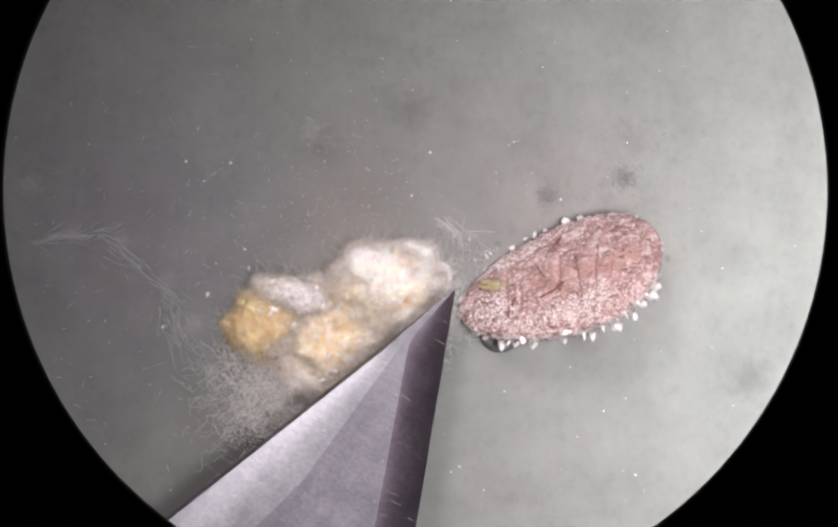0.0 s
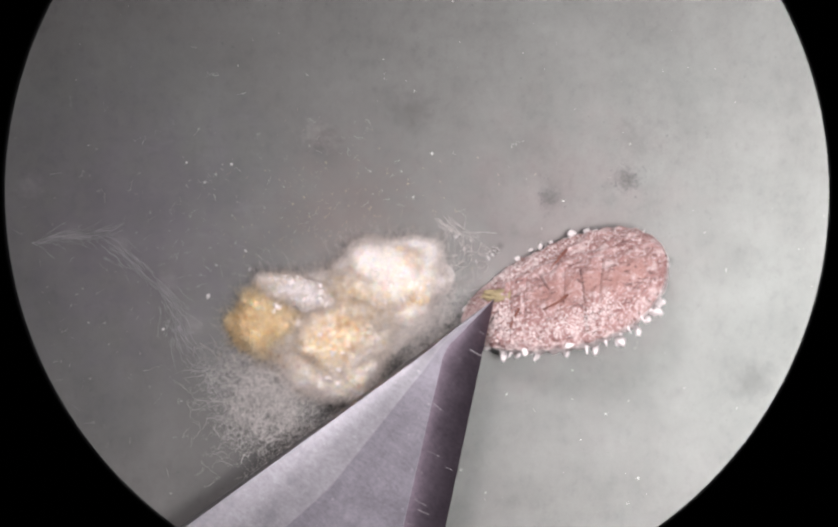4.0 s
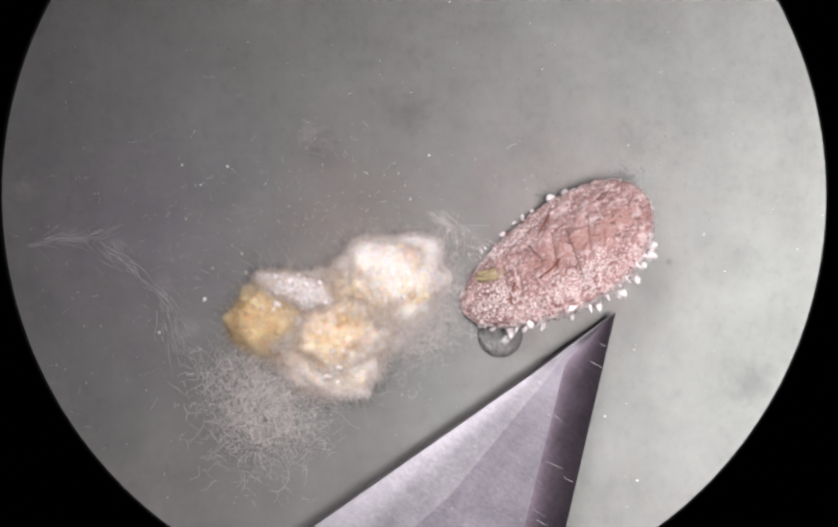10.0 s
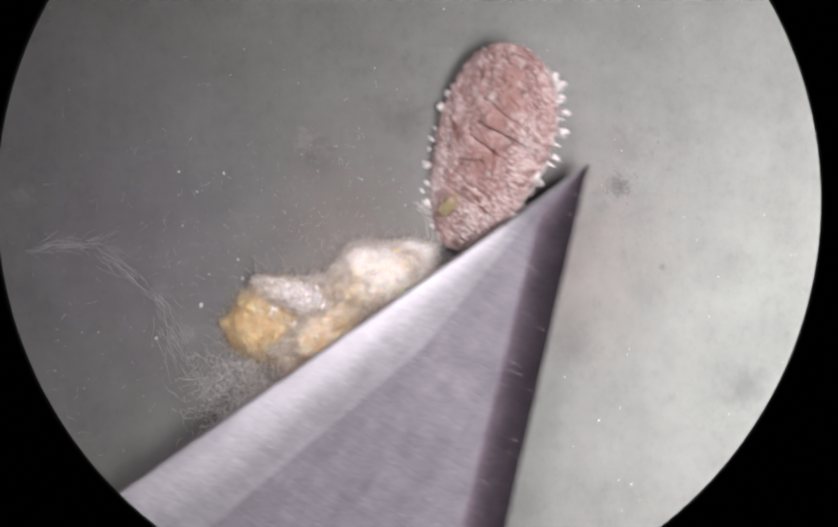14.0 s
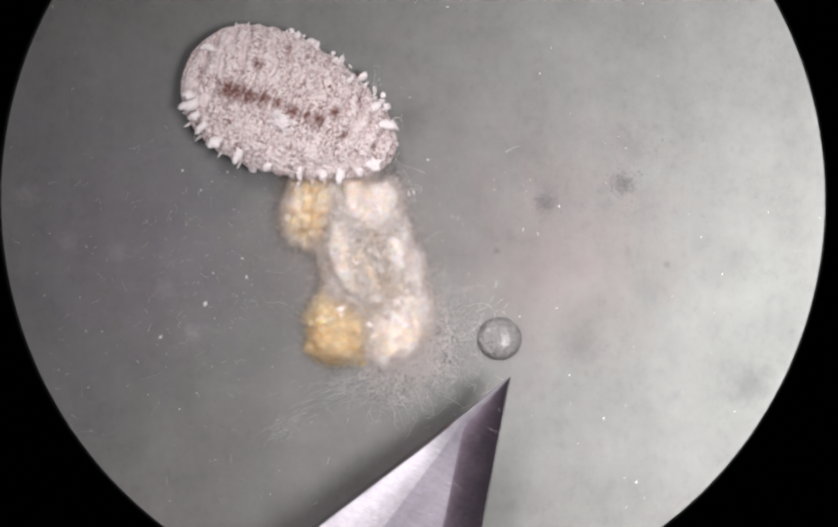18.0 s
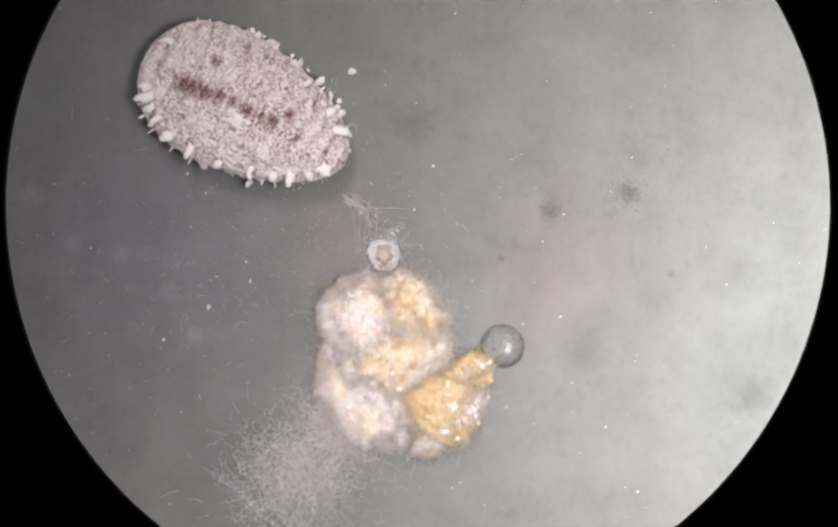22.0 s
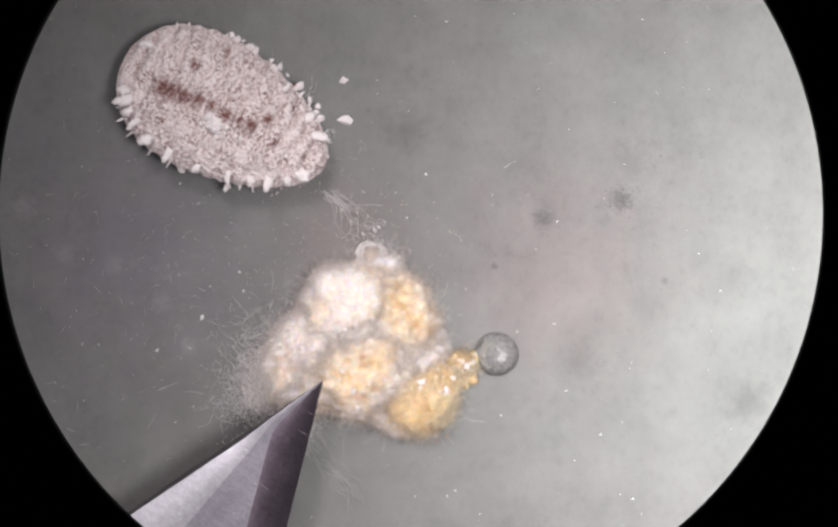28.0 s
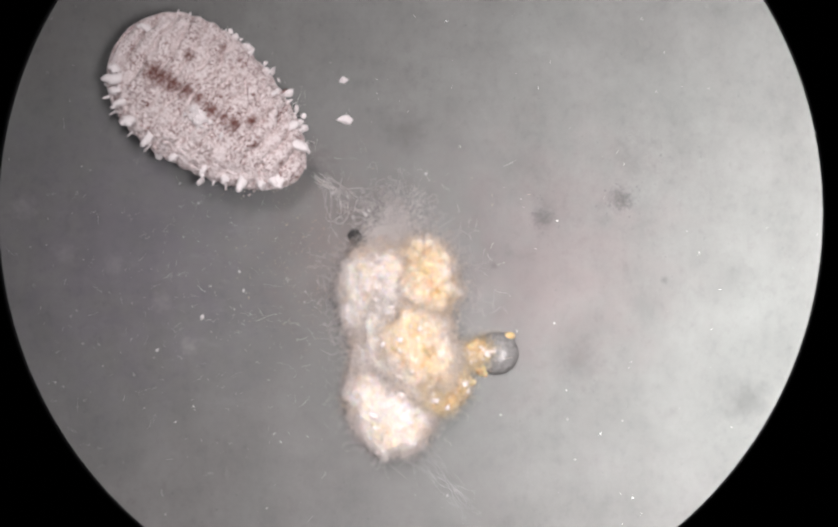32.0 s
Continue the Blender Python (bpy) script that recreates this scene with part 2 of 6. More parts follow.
def skin_material(name, dark, light, wax, share, crack, bare=(), bald=None):
    """Insect skin with a dusting of wax powder."""
    mat, tree, b = nodes_of(name)
    patch = grain(tree, 2.6, 4.0)
    col = ramp(tree, patch.outputs["Fac"], [(0.3, dark), (0.7, light)]).outputs[0]
    powder = grain(tree, 16.0, 4.0, (1, 1, 1), 0.75)
    col = mix(tree, ramp(tree, powder.outputs["Fac"], [(share, (0, 0, 0)), (share + 0.1, (1, 1, 1))]).outputs[0], col, wax)
    clot = grain(tree, 5.0, 3.0)
    col = mix(tree, ramp(tree, clot.outputs["Fac"], [(0.52, (0, 0, 0)), (0.66, (0.7, 0.7, 0.7))]).outputs[0], col, wax)
    for x, y, radius, z in bare:
        col = mix(tree, stain(tree, x, y, radius, 14 if bald is None else 5, z), col, dark if bald is None else bald)
    cracks = grain(tree, 9.0, 3.0, (0.5, 1.6, 1))
    col = mix(tree, ramp(tree, cracks.outputs["Fac"], [(crack - 0.06, (0.8, 0.8, 0.8)), (crack, (0, 0, 0))]).outputs[0], col, tuple(0.45 * c for c in dark))
    tree.links.new(col, b.inputs["Base Color"])
    b.inputs["Roughness"].default_value = 0.6
    bump(tree, b, powder.outputs["Fac"], 0.5, 4.0)
    return mat


def plain(name, colour, roughness=0.6, metallic=0.0, scale=20.0, depth=1.0, vary=0.2):
    mat, tree, b = nodes_of(name)
    g = grain(tree, scale, 3.0)
    col = mix(tree, vary, colour, ramp(tree, g.outputs["Fac"], [(0.3, (0.2, 0.2, 0.2)), (0.7, (0.8, 0.8, 0.8))]).outputs[0], "OVERLAY")
    tree.links.new(col, b.inputs["Base Color"])
    b.inputs["Roughness"].default_value, b.inputs["Metallic"].default_value = roughness, metallic
    bump(tree, b, g.outputs["Fac"], 0.4, depth)
    return mat


def steel_material(name, colour, roughness):
    """Ground steel with fine grinding marks across the blade."""
    mat, tree, b = nodes_of(name)
    marks = grain(tree, 5.0, 5.0, (1.0, 0.22, 1), 0.75)
    nicks = grain(tree, 12.0, 2.0, (1.2, 0.5, 1))
    col = mix(tree, 0.30, colour, ramp(tree, marks.outputs["Fac"], [(0.3, (0.3, 0.3, 0.3)), (0.7, (0.7, 0.7, 0.7))]).outputs[0], "OVERLAY")
    col = mix(tree, ramp(tree, nicks.outputs["Fac"], [(0.68, (0, 0, 0)), (0.80, (0.16, 0.16, 0.16))]).outputs[0], col, (0.8, 0.78, 0.8))
    grit_ = grain(tree, 18.0, 4.0, (1.0, 0.55, 1), 0.8)
    col = mix(tree, 0.26, col, ramp(tree, grit_.outputs["Fac"], [(0.34, (0.2, 0.2, 0.2)), (0.66, (0.8, 0.8, 0.8))]).outputs[0], "OVERLAY")
    rub = grain(tree, 1.3, 4.0, (0.5, 1.4, 1), 0.65)
    col = mix(tree, 0.5, col, ramp(tree, rub.outputs["Fac"], [(0.3, (0.32, 0.32, 0.33)), (0.7, (0.66, 0.66, 0.66))]).outputs[0], "OVERLAY")
    tree.links.new(col, b.inputs["Base Color"])
    b.inputs["Metallic"].default_value = 1.0
    r = ramp(tree, marks.outputs["Fac"], [(0.3, (roughness - 0.02,) * 3), (0.7, (roughness + 0.03,) * 3)])
    tree.links.new(r.outputs[0], b.inputs["Roughness"])
    bump(tree, b, grit_.outputs["Fac"], 0.16, 1.0)
    return mat


def liquid_material(name, colour, clear):
    mat, tree, b = nodes_of(name)
    g = grain(tree, 6.5, 3.0)
    b.inputs["Base Color"].default_value = (*colour, 1)
    b.inputs["Specular IOR Level"].default_value = 1.0
    b.inputs["Roughness"].default_value = 0.07
    b.inputs["IOR"].default_value = 1.36
    b.inputs["Transmission Weight"].default_value = clear
    bump(tree, b, g.outputs["Fac"], 1.0, 16.0)
    return mat


def veil_material(name, colour, low, high):
    """A torn film of wax: clear in places, hazy in others."""
    mat, tree, b = nodes_of(name)
    g = grain(tree, 11.0, 4.0, (1, 1, 1), 0.7)
    b.inputs["Base Color"].default_value = (*colour, 1)
    b.inputs["Roughness"].default_value = 0.9
    r = ramp(tree, g.outputs["Fac"], [(0.35, (low,) * 3), (0.65, (high,) * 3)])
    tree.links.new(r.outputs[0], b.inputs["Alpha"])
    return mat


CARD = sheet_material()
VEIL_A = veil_material("white_wax_film", (0.97, 0.93, 0.90), 0.0, 0.26)
VEIL_C = veil_material("cream_wax_film", (0.92, 0.76, 0.50), 0.0, 0.28)
GLOW_A, GLOW_B = ((52, -42, 60, 46),), ((-30, -8, 52, 60), (24, 12, 54, 54))
COTTON_A = cotton_material("white_cottony_wax", (0.93, 0.865, 0.82), (0.92, 0.78, 0.645), 0.42, GLOW_A)
COTTON_B = cotton_material("cream_cottony_wax", (0.96, 0.87, 0.80), (0.94, 0.77, 0.58), 0.46, GLOW_B)
COTTON_C = cotton_material("yellow_cottony_wax", (0.81, 0.65, 0.42), (0.70, 0.49, 0.25), 0.50)
COTTON_W = cotton_material("torn_white_wax", (0.92, 0.89, 0.88), (0.90, 0.86, 0.84), 0.45)
COAT_A = cotton_material("white_wax_coat", (0.95, 0.895, 0.865), (0.94, 0.83, 0.71), 0.42, (), True)
COAT_B = cotton_material("cream_wax_coat", (0.97, 0.91, 0.85), (0.95, 0.84, 0.70), 0.45, GLOW_B, True)
COAT_C = cotton_material("yellow_wax_coat", (0.94, 0.88, 0.76), (0.90, 0.75, 0.50), 0.46, (), True)
FIBRE = fibre_material("wax_fibre", (0.90, 0.86, 0.84))
THREAD = fibre_material("grey_wax_thread", (0.62, 0.62, 0.62))
EGG = egg_material()
BARE = ((-119, -14, 26), (-98, -10, 24), (-75, -8, 22), (-50, -4, 18), (-25, -1, 16), (7, -2, 19), (32, 0, 14), (57, 1, 19), (80, 25, 15), (-86, 51, 15), (-48, 100, 12), (0, 52, 11), (108, -5, 11), (170, -2, 9), (-30, 45, 9))
BACK = skin_material("mauve_back_skin", (0.13, 0.036, 0.026), (0.66, 0.555, 0.545), (0.74, 0.665, 0.66), 0.44, 0.28,
                     [(x, y, r * 1.12, 62 * math.sqrt(max(0.1, 1 - (x / 204) ** 2 - (y / 121) ** 2))) for x, y, r in BARE])
BELLY = skin_material("pink_belly_skin", (0.24, 0.115, 0.108), (0.42, 0.252, 0.242), (0.60, 0.49, 0.485), 0.50, 0.42,
                      ((-75, -25, 46, -46), (-20, -35, 50, -50), (30, -22, 36, -48), (-120, -25, 44, -38), (-160, -10, 40, -28)), (0.39, 0.22, 0.198))
WAX = plain("white_wax_plate", (0.74, 0.67, 0.665), 0.8, 0.0, 14.0, 2.0, 0.3)
POWDER = plain("pinkish_wax_powder", (0.68, 0.57, 0.56), 0.8, 0.0, 14.0, 2.0, 0.3)
TUFT = plain("bright_wax_filament", (0.78, 0.73, 0.73), 0.75, 0.0, 18.0, 2.0, 0.25)
LEG = plain("brown_leg_skin", (0.20, 0.075, 0.055), 0.4, 0.0, 20.0, 1.0, 0.3)
OLIVE = plain("olive_brown_skin", (0.36, 0.29, 0.17), 0.6, 0.0, 12.0, 2.0, 0.4)
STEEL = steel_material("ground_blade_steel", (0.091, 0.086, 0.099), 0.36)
# The face's steel in a lighter colour, which paints the shoulder's highlight.
SHOULDER = steel_material("highlit_shoulder_steel", (0.127, 0.123, 0.135), 0.36)
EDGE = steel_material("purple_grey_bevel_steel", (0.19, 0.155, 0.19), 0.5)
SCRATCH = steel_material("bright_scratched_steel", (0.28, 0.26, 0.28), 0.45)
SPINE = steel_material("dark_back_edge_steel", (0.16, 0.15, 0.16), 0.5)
LIQUID = liquid_material("grey_clear_liquid", (0.46, 0.46, 0.45), 0.45)
DARKLIQ = liquid_material("dark_clear_liquid", (0.10, 0.10, 0.10), 0.5)
AMBER = liquid_material("amber_clear_liquid", (0.88, 0.75, 0.66), 0.45)
GLINT = plain("shiny_grey_skin", (0.22, 0.215, 0.21), 0.2, 0.0, 12.0, 3.0, 0.5)
CRUMB = plain("white_wax_crumb", (0.62, 0.60, 0.60), 0.8, 0.0, 25.0, 1.0, 0.2)
GRIT = plain("black_grit", (0.05, 0.05, 0.055), 0.7, 0.0, 25.0, 1.0, 0.3)
HUSK = plain("brown_egg_husk", (0.30, 0.16, 0.08), 0.5, 0.0, 20.0, 2.0, 0.4)
TAN = plain("tan_dust", (0.42, 0.33, 0.27), 0.8, 0.0, 25.0, 1.0, 0.3)
BLACK = plain("matt_black_paint", (0.004, 0.004, 0.004), 0.9, 0.0, 2.0, 1.0, 0.1)

# ---- setting ----
g = 40
xs = np.linspace(-3000, 3000, g)
gx, gy = np.meshgrid(xs, xs)
top = np.stack([gx.ravel(), gy.ravel(), np.zeros(g * g)], 1)
bottom = top - np.array([0, 0, 60])
quads = [[j * g + i, j * g + i + 1, (j + 1) * g + i + 1, (j + 1) * g + i] for j in range(g - 1) for i in range(g - 1)]
under = [[g * g + q for q in reversed(f)] for f in quads]
rim = [(i, 0) for i in range(g)] + [(g - 1, j) for j in range(1, g)] + [(i, g - 1) for i in range(g - 2, -1, -1)] + [(0, j) for j in range(g - 2, 0, -1)]
ids = [j * g + i for i, j in rim]
walls = [[ids[k], ids[k - 1], g * g + ids[k - 1], g * g + ids[k]] for k in range(len(ids))]
sheet = new("ground", mesh_of("ground", np.concatenate([top, bottom]), quads + under + walls, CARD, False))
tagged(sheet, "grey coated card with faint smudges under the microscope", "card", kind="structure")


def ring_tube(profile, turns, material, name):
    v, f = [], []
    for r, z in profile:
        v += [(r * math.cos(2 * math.pi * k / turns), r * math.sin(2 * math.pi * k / turns), z) for k in range(turns)]
    n = len(profile)
    for j in range(n):
        for k in range(turns):
            a, b = j * turns, ((j + 1) % n) * turns
            f.append([a + k, a + (k + 1) % turns, b + (k + 1) % turns, b + k])
    return mesh_of(name, v, f, material)


# The eyepiece: a round black stop, and the tube that it sits in, round the lens.
eyepiece = tagged(new("eyepiece"), "matt black microscope eyepiece with a round field stop", "eyepiece")
part("field_stop", ring_tube([(308.4, 0), (311, 5), (470, 8), (470, -8), (314, -5)], 160, BLACK, "field_stop"), eyepiece, "black round stop")
part("tube", ring_tube([(472, -10), (500, -10), (500, 4600), (472, 4600)], 64, BLACK, "tube"), eyepiece)


# ---- the egg sac ----
def wool_points(d, radii, seed, grow=1.0):
    """A flat, torn tuft of wax wool round the origin, resting on its support."""
    h = rough(d, 1.4, 3, seed) * (0.30 if max(radii) < 80 else 0.22) + rough(d, 4.0, 3, seed + 5) * 0.07 + rough(d, 9.0, 2, seed + 7) * 0.02
    p = d * np.asarray(radii) * (1 + h)[:, None] * grow
    p[:, 2] = p[:, 2] * np.where(p[:, 2] > 0, 1.0, 0.6) + radii[2] * 0.6
    p[:, 2] = np.maximum(p[:, 2], 2.0)
    return p


def dome_ways(n, rng, low):
    d = rng.normal(size=(n, 3))
    d[:, 2] = np.abs(d[:, 2]) - low
    return d / np.linalg.norm(d, axis=1, keepdims=True)


def wool(name, radii, seed, material, coat, parent, label, fuzz, fringe, veil, level=5):
    """A tuft: a soft core, a matted coat of fibres, and a loose fringe round its foot."""
    rng = np.random.default_rng(seed)
    v, f = ball(level)
    core = part(name, mesh_of(name, wool_points(v, radii, seed, 0.86), f, material), parent, label)
    d = np.concatenate([dome_ways(fuzz, rng, 0.25), dome_ways(fringe, rng, 0.55)])
    p = wool_points(d, radii, seed, 0.86)
    out = d / np.asarray(radii)
    out /= np.linalg.norm(out, axis=1, keepdims=True)
    side = rng.normal(size=d.shape)
    side -= out * np.sum(side * out, 1, keepdims=True)
    side /= np.linalg.norm(side, axis=1, keepdims=True)
    lift = np.concatenate([rng.uniform(0.05, 0.9, fuzz), rng.uniform(0.4, 2.2, fringe)])[:, None]
    length = np.concatenate([rng.uniform(10, 34, fuzz), 8 + rng.gamma(2.2, 7.0, fringe)])
    thick = np.concatenate([rng.uniform(0.14, 0.30, fuzz), rng.uniform(0.14, 0.27, fringe)])
    vv, ff = tubes(p, side + out * lift, length, thick, 5, 0.5, rng, 1.0)
    for grow, loose in ((0.90, 2.0), (0.94, 3.0)):
        film = wool_points(v, radii, seed, grow) + v * (loose * (1 + rough(v, 3.0, 3, seed + 9)))[:, None]
        film[:, 2] = np.maximum(film[:, 2], 1.2)
        part("wax_film", mesh_of("wax_film", film, f, veil), core, "hazy torn wax film")
    tagged(part("fibre_coat", mesh_of("fibre_coat", vv, ff, coat), core, "fine white wax fibres"), kind="stuff")
    return core


egg_v, egg_f = ball(3)
egg_v = egg_v * np.array([14.5, 9.6, 9.6]) * (1 + 0.07 * egg_v[:, :1])
EGG_MESH = mesh_of("egg", egg_v, egg_f, EGG)


def put_eggs(core, radii, seed, count, centre, spread, sink, gap=12.0):
    """Eggs half sunk in a tuft, round a direction on it, none on top of another."""
    rng = np.random.default_rng(seed + 50)
    c = np.array(centre, float) / np.linalg.norm(centre)
    d = c + rng.normal(size=(count * 8, 3)) * spread
    d[:, 2] = np.abs(d[:, 2]) + 0.02
    d /= np.linalg.norm(d, axis=1, keepdims=True)
    p = wool_points(d, radii, seed, 0.90) - d * rng.uniform(*sink, len(d))[:, None]
    kept = []
    for q in p:
        if len(kept) < count and all(np.linalg.norm(q - k) > gap for k in kept):
            kept.append(q)
            part("egg", EGG_MESH, core, m=lay(*q, *rng.uniform(-35, 35, 2), rng.uniform(0, 360)) @ Matrix.Scale(rng.uniform(0.72, 1.06), 4))


egg_sac = tagged(new("egg_sac"), "torn fluffy white wax egg sac full of amber eggs", "egg sac")
R_WHITE, R_FOLD, R_CREAM, R_PEACH, R_HEAP, R_ARM, R_CRUST, R_BED = (120, 98, 40), (108, 88, 38), (102, 80, 38), (76, 62, 34), (82, 70, 36), (60, 24, 20), (88, 30, 24), (158, 92, 36)
wool_bed = wool("wool_bed", R_BED, 41, COTTON_A, COAT_A, egg_sac, "flat white wool under the sac", 1200, 7000, VEIL_A)
white_wool = wool("white_wool", R_WHITE, 3, COTTON_A, COAT_A, egg_sac, "white cottony wax tuft", 1500, 8000, VEIL_A)
wool_fold = wool("wool_fold", R_FOLD, 8, COTTON_A, COAT_A, egg_sac, "white cottony fold of the sac", 1400, 7500, VEIL_A)
cream_wool = wool("cream_wool", R_CREAM, 14, COTTON_B, COAT_B, egg_sac, "cream wax wool stuck with yellow eggs", 3200, 5500, VEIL_A)
peach_wool = wool("peach_wool", R_PEACH, 21, COTTON_B, COAT_B, egg_sac, "peach wax wool with a few eggs", 1600, 3400, VEIL_A)
egg_heap = wool("egg_heap", R_HEAP, 12, COTTON_C, COAT_C, egg_sac, "heap of amber eggs with thin wax", 2000, 3400, VEIL_C)
egg_arm = wool("egg_arm", R_ARM, 26, COTTON_C, COAT_C, egg_sac, "straggling row of amber eggs", 900, 1100, VEIL_C, 4)
crust_band = wool("wax_crust", R_CRUST, 31, COTTON_W, COAT_A, egg_sac, "crusty band of white wax crumbs", 1500, 1200, VEIL_A, 4)
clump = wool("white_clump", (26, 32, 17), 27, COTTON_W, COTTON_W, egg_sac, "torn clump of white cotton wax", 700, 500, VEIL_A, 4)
# A thin loose veil of wool that bridges the tufts.
sh = np.random.default_rng(43)
d = dome_ways(1000, sh, 0.35)
p = wool_points(d, (152, 90, 47), 41, 0.92)
side = sh.normal(size=d.shape)
side -= d * np.sum(side * d, 1, keepdims=True)
vv, ff = tubes(p, side + d * sh.uniform(-0.3, 0.4, (1000, 1)), sh.uniform(20, 55, 1000), sh.uniform(0.12, 0.22, 1000), 6, 0.4, sh, 1.0)
tagged(part("wool_veil", mesh_of("wool_veil", vv, ff, COAT_A), wool_bed, "thin loose veil of white wool"), kind="stuff")
v, f = ball(5)
part("wax_film", mesh_of("wax_film", wool_points(v, (150, 88, 40), 41, 0.92), f, VEIL_A), wool_bed, "hazy torn wax film")
put_eggs(white_wool, R_WHITE, 3, 9, (0.5, -0.6, 0.75), 0.30, (6, 13))
put_eggs(cream_wool, R_CREAM, 14, 52, (0.05, 0.1, 0.9), 0.50, (13, 20), 14)
put_eggs(peach_wool, R_PEACH, 21, 18, (0.2, -0.3, 0.9), 0.50, (14, 21), 15)
put_eggs(egg_heap, R_HEAP, 12, 105, (0.0, 0.0, 0.9), 0.80, (10, 18), 12)
put_eggs(egg_arm, R_ARM, 26, 40, (0.2, 0.0, 0.7), 0.90, (8, 15), 11)


crust = np.random.default_rng(29)
for core, radii, seed, n, side in ((crust_band, R_CRUST, 31, 260, (0, 0, 1)), (egg_heap, R_HEAP, 12, 70, (0.6, 0.6, 0.6)), (egg_arm, R_ARM, 26, 50, (0.2, 0, 0.8)), (cream_wool, R_CREAM, 14, 60, (-0.6, -0.5, 0.7)), (white_wool, R_WHITE, 3, 110, (0, -0.3, 0.8)), (wool_fold, R_FOLD, 8, 90, (0, 0.2, 0.8))):
    d = np.array(side) + crust.normal(size=(n, 3)) * 0.45
    d[:, 2] = np.abs(d[:, 2])
    d /= np.linalg.norm(d, axis=1, keepdims=True)
    vv, ff = chips(wool_points(d, radii, seed, 0.92) + d * 2, np.abs(crust.normal(0, 2.6, n)) + 1.2, 0.5, crust, d)
    tagged(part("crumb_crust", mesh_of("crumb_crust", vv, ff, TUFT, False), core, "white crusty wax crumbs"), kind="stuff")
vv, ff = chips(np.stack([crust.normal(-8, 13, 56), crust.normal(-30, 22, 56), crust.uniform(34, 46, 56)], 1), crust.uniform(1.4, 4.2, 56), 0.6, crust)
tagged(part("husk_patch", mesh_of("husk_patch", vv, ff, HUSK, False), egg_heap, "brown broken egg husks"), kind="stuff")
for n, (ax, ay) in ((7, (70, 6)), (6, (-30, -46)), (6, (20, -34))):
    for q in crust.uniform(0.6, 1.0, n):
        x, y = np.array([ax, ay]) * q + crust.normal(size=2) * 9
        part("egg", EGG_MESH, egg_arm, m=lay(x, y, crust.uniform(6, 11), *crust.uniform(-25, 25, 2), crust.uniform(0, 360)) @ Matrix.Scale(crust.uniform(0.6, 0.9), 4))


def tangle(n, size, length, curl, seed, thick=(0.4, 0.8)):
    rng = np.random.default_rng(seed)
    p = rng.normal(size=(n, 3)) * np.asarray(size) * 0.5
    p[:, 2] = np.abs(p[:, 2]) + 1
    d = rng.normal(size=(n, 3)) * np.array([1, 1, 0.25])
    return tubes(p, d, rng.uniform(*length, n), rng.uniform(*thick, n), 10, curl, rng, 1.0)


def loops(n, size, length, tight, seed, thick, steps=22):
    """Curly threads in a few loose knots: each one winds on one way, now tighter, now wider."""
    rng = np.random.default_rng(seed)
    knots = rng.uniform(-1, 1, size=(9, 2)) * np.array(size[:2])
    k = rng.integers(0, 9, n)
    p = np.column_stack([knots[k] + rng.normal(size=(n, 2)) * 24, rng.uniform(1, size[2], n)])
    head, turn = rng.uniform(0, 2 * math.pi, n), rng.normal(size=n) * tight
    run = rng.uniform(*length, n) / steps
    line = [p.copy()]
    for i in range(steps):
        turn = turn + rng.normal(size=n) * tight * 0.35
        head = head + turn * run
        p = p + np.stack([np.cos(head) * run, np.sin(head) * run, rng.normal(size=n) * 1.2], 1)
        p[:, 2] = np.clip(p[:, 2], 0.8, size[2] * 1.2)
        line.append(p.copy())
    line = np.stack(line, 1)
    w = (rng.uniform(*thick, n) * np.ones(n))[:, None]
    flat = np.gradient(line, axis=1)[:, :, :2]
    flat /= np.linalg.norm(flat, axis=2, keepdims=True) + 1e-9
    side = np.stack([-flat[:, :, 1], flat[:, :, 0], np.zeros(flat.shape[:2])], 2) * w[:, :, None]
    up = np.array([0, 0, 1.0]) * w[:, :, None]
    verts = np.stack([line + side, line + up, line - side], 2).reshape(-1, 3)
    base = (np.arange(n)[:, None] * (steps + 1) + np.arange(steps)[None, :]).reshape(-1) * 3
    return verts, np.concatenate([np.stack([base + k, base + (k + 1) % 3, base + 3 + (k + 1) % 3, base + 3 + k], 1) for k in range(3)])


va, fa = loops(80, (56, 66, 40), (30, 140), 0.06, 21, (0.22, 0.42))
vb, fb = tangle(3000, (104, 118, 40), (10, 52), 0.24, 22, (0.13, 0.32))
tuft = tagged(part("loose_tuft", mesh_of("loose_tuft", np.concatenate([va, vb]), np.concatenate([fa, fb + len(va)]), FIBRE), egg_sac, "loose curly tangle of pale wax threads"), kind="stuff")
vv, ff = tangle(2600, (84, 52, 26), (16, 52), 0.42, 24, (0.12, 0.30))
fluff = tagged(part("loose_fluff", mesh_of("loose_fluff", vv, ff, FIBRE), egg_sac, "thin torn fluff at the sac's edge"), kind="stuff")


# ---- the mealybug ----
def half_width(x):
    """Half the body's breadth at a place along it, head at +x."""
    s = np.clip(np.asarray(x) / 210.0, -1, 1)
    return 124 * np.sqrt(np.maximum(1 - np.abs(s) ** 2.2, 0)) * (1 - 0.23 * s)


